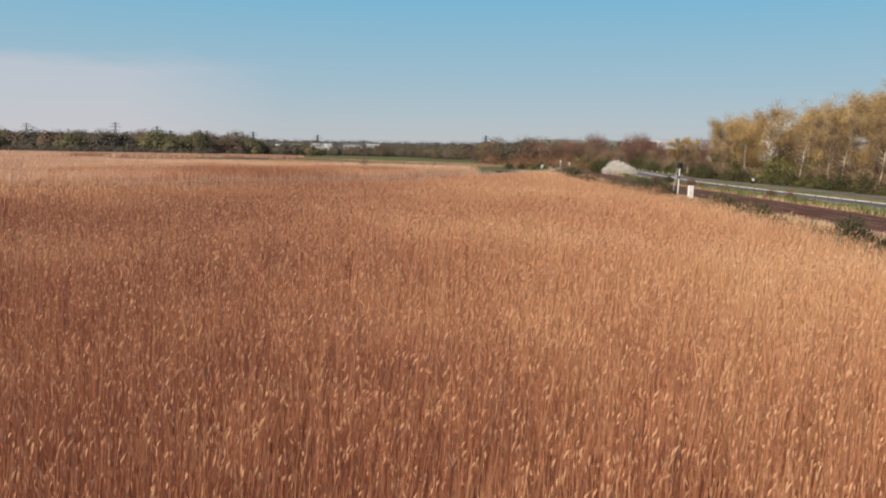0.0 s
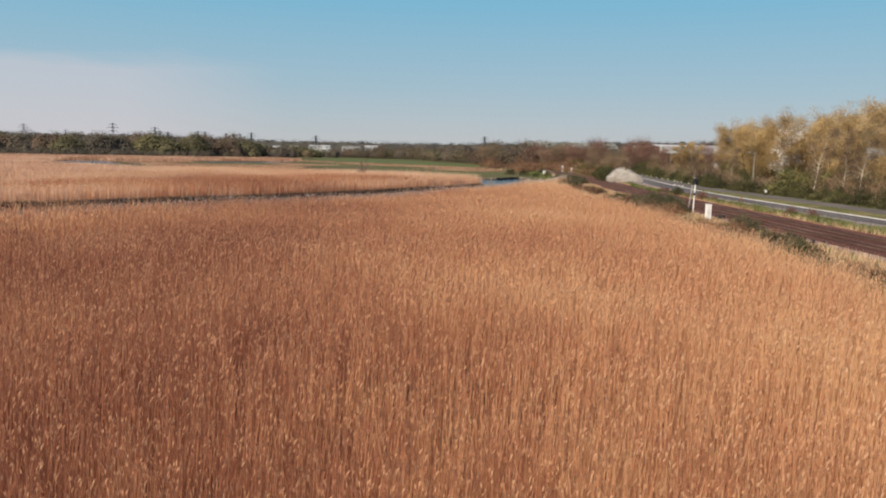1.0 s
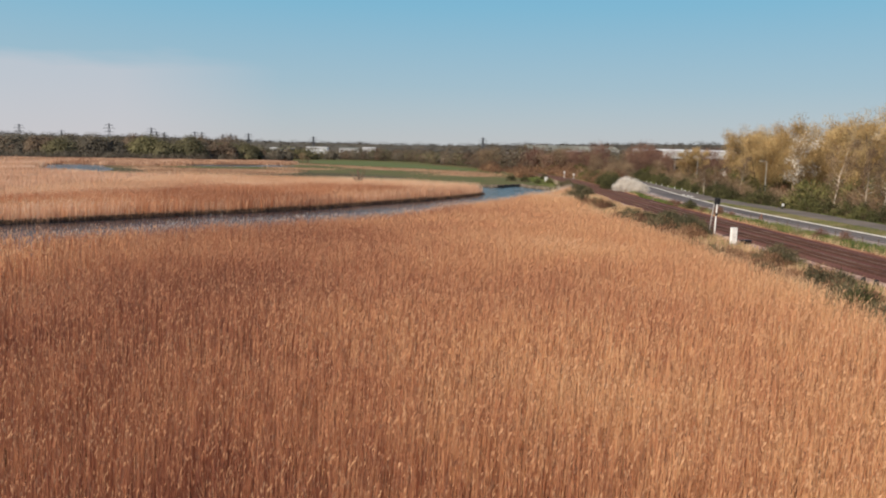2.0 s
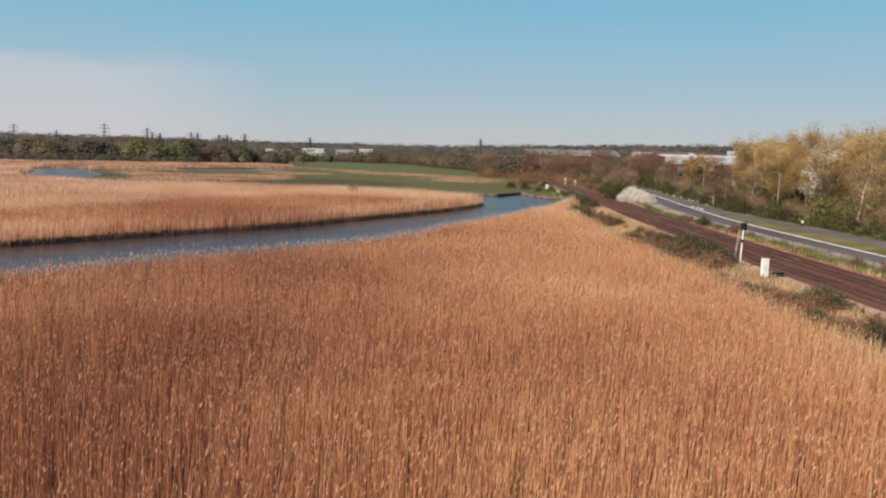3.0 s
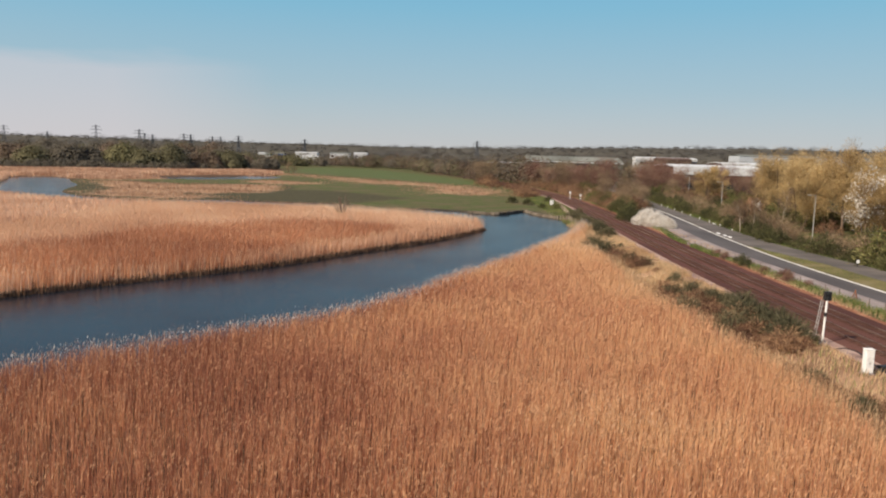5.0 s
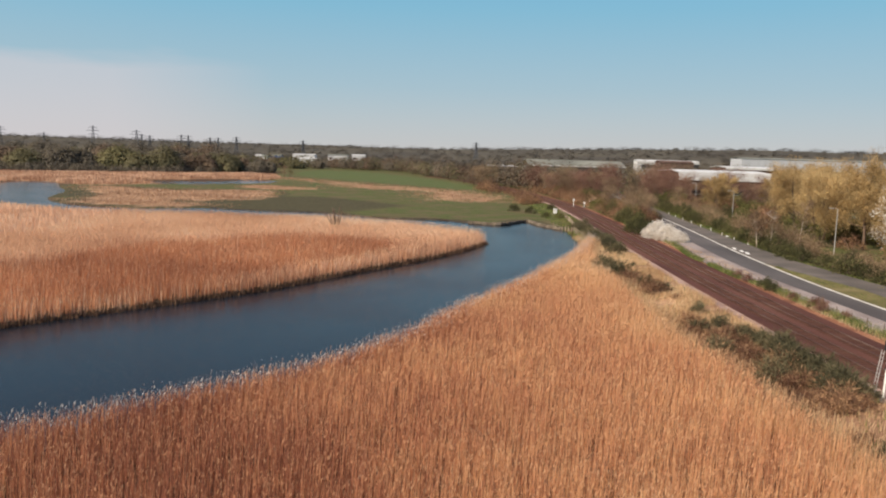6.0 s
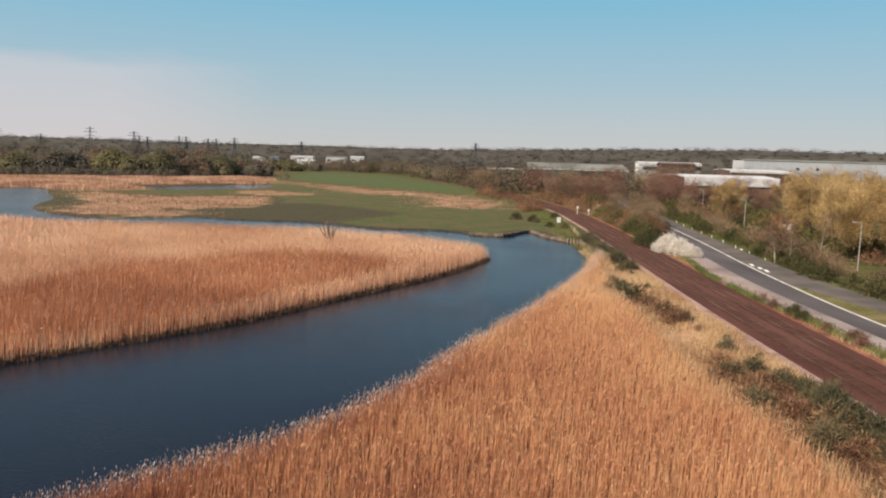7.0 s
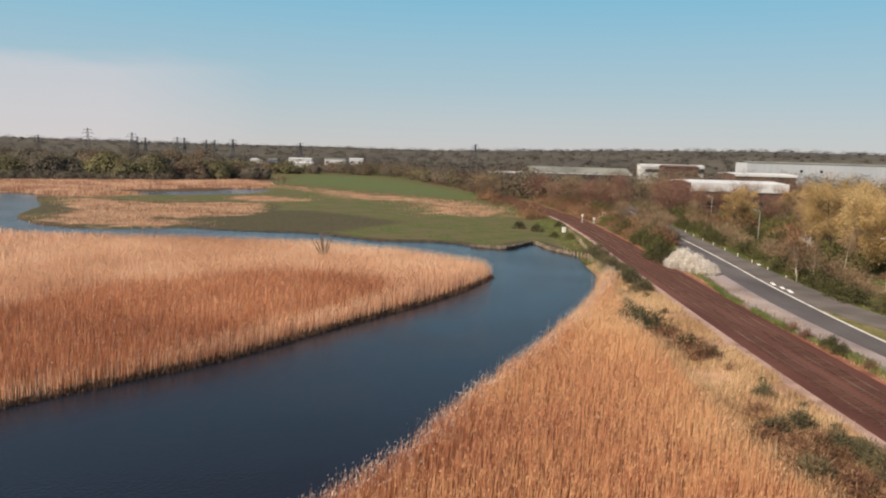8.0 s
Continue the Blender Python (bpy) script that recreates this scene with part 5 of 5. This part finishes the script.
for a in (0.3, 2.4, 4.5):
    part("leg", tube(bmesh.new(), [(0.45 * math.cos(a), 0.45 * math.sin(a), -0.1), (-0.05 * math.cos(a), -0.05 * math.sin(a), 1.2)], [0.05, 0.045], 6), M_EARTH, frame_)

small_box = thing("lineside_cabinet", "small white cabinet where the line bends", "cabinet", at(37.0, 284, 1.0, 5))
part("body", box(bmesh.new(), -0.5, 0.5, -0.35, 0.35, 0, 1.45, 0.04), M_WHITE, small_box)
part("roof", box(bmesh.new(), -0.56, 0.56, -0.41, 0.41, 1.45, 1.53, 0.03), M_WHITE, small_box)
for x, y, h in ((48.6, 316, 2.9), (51.8, 313, 2.2)):
    mast = thing("signal_mast", "short pale signal mast beside the far track", "signal", at(x, y, 1.1), "far signal masts")
    part("post", cyl(bmesh.new(), 0, 0, -0.1, h - 0.6, 0.10, 8), M_WHITE, mast)
    part("signal_head", box(bmesh.new(), -0.32, 0.32, -0.12, 0.12, h - 0.8, h, 0.05), M_WHITE, mast)
    part("base", box(bmesh.new(), -0.4, 0.4, -0.3, 0.3, -0.1, 0.5, 0.04), M_CONCRETE, mast)

# fences
post_tall = done(box(bmesh.new(), -0.085, 0.085, -0.085, 0.085, -0.3, 1.3, 0.02), "post", M_TIMBER)
rf = np.random.default_rng(71)


def post_fence(label, points, gap, mesh, tall):
    """Posts at even steps along a line with two wires between them."""
    q = np.array(points, float)
    seg = np.hypot(*np.diff(q, axis=0).T)
    s = np.concatenate([[0], np.cumsum(seg)])
    st = np.arange(0, s[-1], gap)
    X, Y = np.interp(st, s, q[:, 0]), np.interp(st, s, q[:, 1])
    Z = ground_z(X, Y)
    ob = thing("fence", label, "fence", pose(0, 0, 0))
    for x, y, z in zip(X, Y, Z):
        part("post", mesh, None, ob, m=pose(x, y, z, rf.normal(0, 3), rf.normal(0, 3), rf.uniform(0, 90)))
    for h in (0.55, 0.95):
        part("wire", tube(bmesh.new(), [(x, y, z + h * tall) for x, y, z in zip(X, Y, Z)], [0.008] * len(X), 3), M_STEEL, ob)
    return ob


post_thin = done(box(bmesh.new(), -0.035, 0.035, -0.035, 0.035, -0.3, 1.15, 0.01), "post", M_BARK)
post_fence("weathered timber fence along the river bend", [(30.5, 246), (33.0, 232), (32.5, 216), (33.0, 205), (33.6, 192)], 2.2, post_tall, 1.0)
post_fence("timber fence between meadow and railway", [(34.5, 238), (36.5, 258), (38.5, 285)], 2.4, post_tall, 1.0)
post_fence("post and wire fence between track and road", [(45.9, 60), (45.4, 115), (45.3, 150), (45.2, 165), (45.4, 182), (48.0, 203)], 3.0, post_thin, 1.0)

# shrubs along that fence
pinkbush = shrub("bramble", "dry pinkish brush along the fence", "bush", 75, 1.1, 1.0, M_RUSSET, 34, 30, 0.4, 0.045, group="fence brush")
place(pinkbush, [(44.7 + rf.uniform(-0.3, 0.9), y, rf.uniform(0.7, 1.2)) for y in (99, 103, 133, 137, 140, 145, 158, 162)], 76)
darkbush = shrub("hedge_bush", "dark green bush beside the track fence", "bush", 77, 2.0, 1.8, M_LEAF, 45, 40, 0.3, 0.10, group="fence brush")
place(darkbush, [(25.3, 59.5, 0.95), (25.9, 48.5, 0.6), (25.4, 38, 0.8), (45.2, 153, 0.75), (44.8, 150.5, 0.6), (47.4, 222, 1.2), (46.5, 228, 1.3), (50, 224, 1.3), (49, 232, 1.6), (51, 240, 1.7), (53, 248, 1.8), (52, 256, 1.8), (55, 262, 1.9), (57, 272, 1.9), (54, 280, 1.7), (60, 284, 1.8), (36, 268, 0.9), (38.5, 300, 0.9), (33, 276, 0.8), (45.8, 140, 0.5), (30.5, 292, 1.0), (26, 300, 1.1)] + [(float(rail_x(y)) + rf.uniform(13, 24), y, rf.uniform(1.0, 2.0)) for y in np.arange(268, 400, 9.0)] + [(RX(y) + rf.uniform(9, 30), y, rf.uniform(1.0, 2.2)) for y in np.arange(215, 360, 8.0)], 78)
greyveil = shrub("thorn_bush", "grey-pink budding bush beside the far track", "bush", 79, 3.8, 1.9, M_BLOSSOM, 50, 22, 0.4, 0.05)
place(greyveil, [(56.0, 318, 1.0)], 80)

# the stone-edged landing at the river bend
stone_me = []
for i in range(4):
    bm = box(bmesh.new(), -0.62, 0.62, -0.35, 0.35, -0.45, 0.28, 0.07)
    for vtx in bm.verts:
        vtx.co += Vector((rf.normal(0, 0.04), rf.normal(0, 0.04), rf.normal(0, 0.05)))
    stone_me.append(done(bm, "stone", M_STONE))
landing = tagged(new("landing"), "pale stone edging along the river bank", "embankment")
q = rounded(QUAY + MEADOW_EDGE[:1], closed=False, times=2)
seg = np.hypot(*np.diff(q, axis=0).T)
s = np.concatenate([[0], np.cumsum(seg)])
for i, d in enumerate(np.arange(0, s[-1], 1.28)):
    x, y = np.interp(d, s, q[:, 0]), np.interp(d, s, q[:, 1])
    x2, y2 = np.interp(d + 0.5, s, q[:, 0]), np.interp(d + 0.5, s, q[:, 1])
    part("stone", stone_me[i % 4], None, landing, m=pose(x, y, 0.42 + rf.normal(0, 0.06), rf.normal(0, 3), rf.normal(0, 3), math.degrees(math.atan2(y2 - y, x2 - x))))

# dead shrub on the spit
dead = thing("dead_shrub", "bare dead shrub standing in the reeds", "shrub", at(-22.3, 219.5))
rd = np.random.default_rng(81)
for i in range(9):
    a, up = rd.uniform(0, 6.28), rd.uniform(3.9, 6.0)
    r = rd.uniform(1.0, 3.4)
    e = Vector((math.cos(a) * r, math.sin(a) * r * 0.6, up))
    limb = bmesh.new()
    tube(limb, [(0, 0, -0.2), e * 0.45 + Vector((0, 0, 0.1)), e], [0.18, 0.13, 0.06], 5)
    for _ in range(5):
        f = rd.uniform(0.4, 0.95)
        st_ = e * f
        tube(limb, [st_, st_ + Vector((rd.normal(0, 0.4), rd.normal(0, 0.4), rd.uniform(0.2, 0.8)))], [0.05, 0.02], 4)
    part("branch", limb, M_BARK, dead)

# ---- along the road ----
for x, y, ln in ((58.2, 197.2, 3.0), (58.0, 193.2, 2.6), (57.8, 190.0, 3.2), (66.4, 222, 2.2)):
    mk = part("road_marking", box(bmesh.new(), -0.3, 0.3, -ln / 2, ln / 2, 0, 0.012), M_WHITE, m=pose(x, y, 1.487, 0, 0, -14))
    tagged(mk, "white bar painted on the footway", "marking", "painted bars", "structure")


def street_lamp(x, y, h, turn):
    ob = thing("street_lamp", "tall grey street lamp among the trees", "lamp", at(x, y, None, turn), "street lamps")
    part("pole", tube(bmesh.new(), [(0, 0, -0.2), (0, 0, h * 0.5), (0, 0, h)], [0.11, 0.085, 0.06], 8), M_STEEL, ob)
    part("arm", tube(bmesh.new(), [(0, 0, h), (-0.5, 0, h + 0.12), (-1.0, 0, h + 0.14)], [0.05, 0.045, 0.04], 6), M_STEEL, ob)
    part("lamp_head", box(bmesh.new(), -1.7, -0.95, -0.16, 0.16, h + 0.06, h + 0.22, 0.05), M_STEEL, ob)


street_lamp(81.6, 258, 9.3, 0)
street_lamp(77.0, 195.5, 8.8, 0)
street_lamp(98.0, 335, 9.0, 0)
sign = thing("bollard_sign", "black post with a small white plate", "sign", at(61.2, 150.5))
part("post", cyl(bmesh.new(), 0, 0, -0.2, 1.0, 0.06, 8), M_DARK, sign)
part("plate", box(bmesh.new(), -0.22, 0.22, -0.08, -0.05, 0.95, 1.45, 0.01), M_WHITE, sign)
marker = done(box(bmesh.new(), -0.07, 0.07, -0.07, 0.07, -0.2, 0.75, 0.02), "marker_post", M_WHITE)
for y in np.arange(205, 300, 11.0):
    ob = part("marker_post", marker, None, m=at(RX(y) + 6.0, float(y)))
    tagged(ob, "short white marker post by the footway", "post", "marker posts")

# red car parked beyond the hedge
car = thing("car", "red parked car beyond the roadside hedge", "car", at(97.5, 333, None, 70))
bm = box(bmesh.new(), -2.1, 2.1, -0.87, 0.87, 0.32, 0.92, 0.10)
box(bm, -1.3, 1.0, -0.76, 0.76, 0.88, 1.42, 0.16)
part("body", bm, M_RED, car)
part("windscreen", box(bmesh.new(), -1.32, -1.22, -0.62, 0.62, 1.0, 1.34, 0.02), M_GLASS, car)
for sy in (-0.775, 0.745):
    part("window", box(bmesh.new(), -1.1, 0.8, sy, sy + 0.03, 1.0, 1.33, 0.01), M_GLASS, car)
for sx in (-1.3, 1.3):
    for sy in (-0.88, 0.70):
        wheel = part("wheel", tube(bmesh.new(), [(sx, sy, 0.32), (sx, sy + 0.18, 0.32)], [0.32, 0.32], 14), M_DARK, car)
        part("rim", tube(bmesh.new(), [(sx, sy - 0.01, 0.32), (sx, sy + 0.19, 0.32)], [0.19, 0.19], 10), M_STEEL, wheel)


# ---- buildings ----
def shed(label, x0, x1, y0, y1, h, wall, roof, rise=1.2, windows=(), base=0.2, fascia=None, doors=()):
    """A low industrial building: walls, a shallow pitched roof, fascia, windows and loading doors in its front."""
    ob = thing("industrial_building", label, "building", pose(x0, y0, base), "industrial buildings")
    w, d = x1 - x0, y1 - y0
    part("wall", box(bmesh.new(), 0, w, 0, d, -1, h, 0.05), wall, ob)
    bm = bmesh.new()
    prof = [(-0.4, -0.02), (d / 2, rise), (d + 0.4, -0.02), (d + 0.4, 0.25), (d / 2, rise + 0.27), (-0.4, 0.25)]
    ends = [[bm.verts.new((x, y, h + z)) for y, z in prof] for x in (-0.4, w + 0.4)]
    for i in range(6):
        bm.faces.new((ends[0][i], ends[0][(i + 1) % 6], ends[1][(i + 1) % 6], ends[1][i]))
    bm.faces.new(ends[0][::-1])
    bm.faces.new(ends[1])
    bmesh.ops.recalc_face_normals(bm, faces=bm.faces[:])
    part("roof", bm, roof, ob)
    if fascia:
        part("fascia", box(bmesh.new(), -0.3, w + 0.3, -0.45, -0.03, h - fascia, h + 0.1, 0.03), M_CLAD, ob)
    for a, c, z0, z1 in windows:
        wd = part("window", box(bmesh.new(), a, c, -0.12, 0.02, z0, z1, 0.02), M_GLASS, ob)
        part("sill", box(bmesh.new(), a - 0.1, c + 0.1, -0.25, -0.05, z0 - 0.15, z0, 0.02), M_STEEL, wd)
    for a, c, z1 in doors:
        part("door", box(bmesh.new(), a, c, -0.15, 0.02, 0, z1, 0.03), M_CLADGREY, ob)
    rib = done(box(bmesh.new(), -0.06, 0.06, -0.06, 0.0, 0, h - 0.05, 0), "panel_seam", wall)
    for i in range(1, min(60, int(w / 6))):
        part("panel_seam", rib, None, ob, m=pose(i * 6.0, 0, 0))
    return ob


shed("huge pale grey-white warehouse with flat front", 324, 552, 850, 880, 22.6, M_WARE, M_CLADGREY, 1.5, [(55, 58, 14, 16.5), (76, 79, 14, 16.5)], doors=[(100, 106, 5), (120, 126, 5), (140, 146, 5)])
shed("brown brick works with a white fascia band", 106, 146, 380, 410, 13.3, M_BRICK, M_CLAD, 0.8, [(2, 10, 4, 6), (13, 21, 4, 6), (24, 32, 4, 6)], fascia=3.4)
shed("brown works with a pale roof edge", 196, 236, 560, 590, 14.6, M_BRICK, M_CLAD, 0.8, [(3, 16, 6, 8), (20, 34, 6, 8)], fascia=1.2)
shed("white works with a red-brown roof", 198, 258, 790, 804, 17.4, M_CLAD, M_CLAD, 1.0, [(4, 18, 11, 14), (44, 60, 11, 15)], fascia=2.0)
shed("red-brown brick hall beside white works", 214, 246, 770, 786, 16.5, M_BRICK, M_BRICK, 1.6)
shed("long hall with grey-green roof and dark glazing", 58, 118, 520, 552, 13.2, M_CLADGREY, M_CLADGREY, 3.2, [(30, 52, 9.2, 12.2)], fascia=0.5, doors=[(8, 14, 5), (20, 26, 5)])
shed("cream works among the leafless trees", 40, 66, 600, 620, 10.5, M_CONCRETE, M_CLAD, 0.8, [(3, 22, 7, 9)])
for x0, x1, y, h, lab, wall, roof in ((-166, -140, 960, 12.5, "white far works above the woods", M_CLAD, M_CLAD), (-150, -130, 905, 8.5, "white far shed beside the field", M_CLAD, M_CLAD), (-128, -104, 985, 13, "pale far shed with wide roof", M_CLAD, M_CLADGREY), (-100, -84, 1000, 13.5, "low white far roof behind trees", M_CLAD, M_CLAD), (-186, -176, 940, 11, "blue-grey far shed", M_BLUE, M_CLADGREY), (-208, -200, 950, 10.5, "small white far house", M_CLAD, M_CLAD), (-196, -190, 930, 9.5, "small pale far house", M_CLAD, M_CLADGREY)):
    shed(lab if len(lab.split()) > 3 else lab + " by the marsh", x0, x1, y, y + 16, h, wall, roof, 1.0, [(2, 5, h - 4.5, h - 2.5), (x1 - x0 - 5, x1 - x0 - 2, h - 4.5, h - 2.5)])


# ---- pylons ----
def pylon(h):
    """A lattice tower with three pairs of arms."""
    ob = thing("pylon", "grey steel lattice pylon on the skyline", "pylon", Matrix.Identity(4), "power line")
    half = lambda z: 4.2 * (1 - z / h) ** 1.3 + 0.7
    for sx in (-1, 1):
        for sy in (-1, 1):
            part("leg", tube(bmesh.new(), [(sx * half(z), sy * half(z), z) for z in (-2, h * 0.3, h * 0.6, h)], [0.75, 0.70, 0.62, 0.5], 4), M_PYLON, ob)
    levels = [h * f for f in (0.0, 0.16, 0.30, 0.42, 0.53, 0.63, 0.72, 0.81, 0.9, 1.0)]
    br = bmesh.new()
    for a, c in zip(levels, levels[1:]):
        for s_ in (-1, 1):
            tube(br, [(-half(a), s_ * half(a), a), (half(c), s_ * half(c), c)], [0.26, 0.26], 3)
            tube(br, [(half(a), s_ * half(a), a), (-half(c), s_ * half(c), c)], [0.26, 0.26], 3)
            tube(br, [(s_ * half(a), -half(a), a), (s_ * half(c), half(c), c)], [0.26, 0.26], 3)
            tube(br, [(s_ * half(a), half(a), a), (s_ * half(c), -half(c), c)], [0.26, 0.26], 3)
    part("bracing", br, M_PYLON, ob)
    for z, r in ((0.64, 9.0), (0.79, 11.5), (0.92, 8.0)):
        arm = bmesh.new()
        for s_ in (-1, 1):
            tube(arm, [(0, 0, h * z), (s_ * r, 0, h * z + 0.4)], [0.65, 0.40], 4)
            tube(arm, [(0, 0, h * z + 2.2), (s_ * r, 0, h * z + 0.4)], [0.42, 0.30], 4)
            tube(arm, [(s_ * r, 0, h * z + 0.4), (s_ * r, 0, h * z - 2.4)], [0.40, 0.40], 4)
        part("arm", arm, M_PYLON, ob)
    return ob


first = pylon(62)
PYLONS = ((-724, 1700, 57.5), (-920, 1700, 60.0), (-828, 1700, 47.0), (-632, 1700, 60.0), (-617, 1690, 50.0), (-604, 1700, 48.0), (-537, 1700, 52.0), (-526, 1712, 51.0), (-476, 1700, 47.0), (-460, 1705, 47.5), (-420, 1700, 51.0), (-278, 1700, 46.5), (105, 1900, 58.0))
for i, (x, y, top) in enumerate(PYLONS):
    s_ = (top - float(ground_z(np.array([x]), np.array([y]))[0])) / 62
    m = at(x, y, None, 24 + 5 * (i % 3)) @ Matrix.Diagonal((s_ * 1.2, s_ * 1.2, s_, 1))
    if i == 0:
        first.matrix_basis = m
    else:
        copy_thing(first, m)
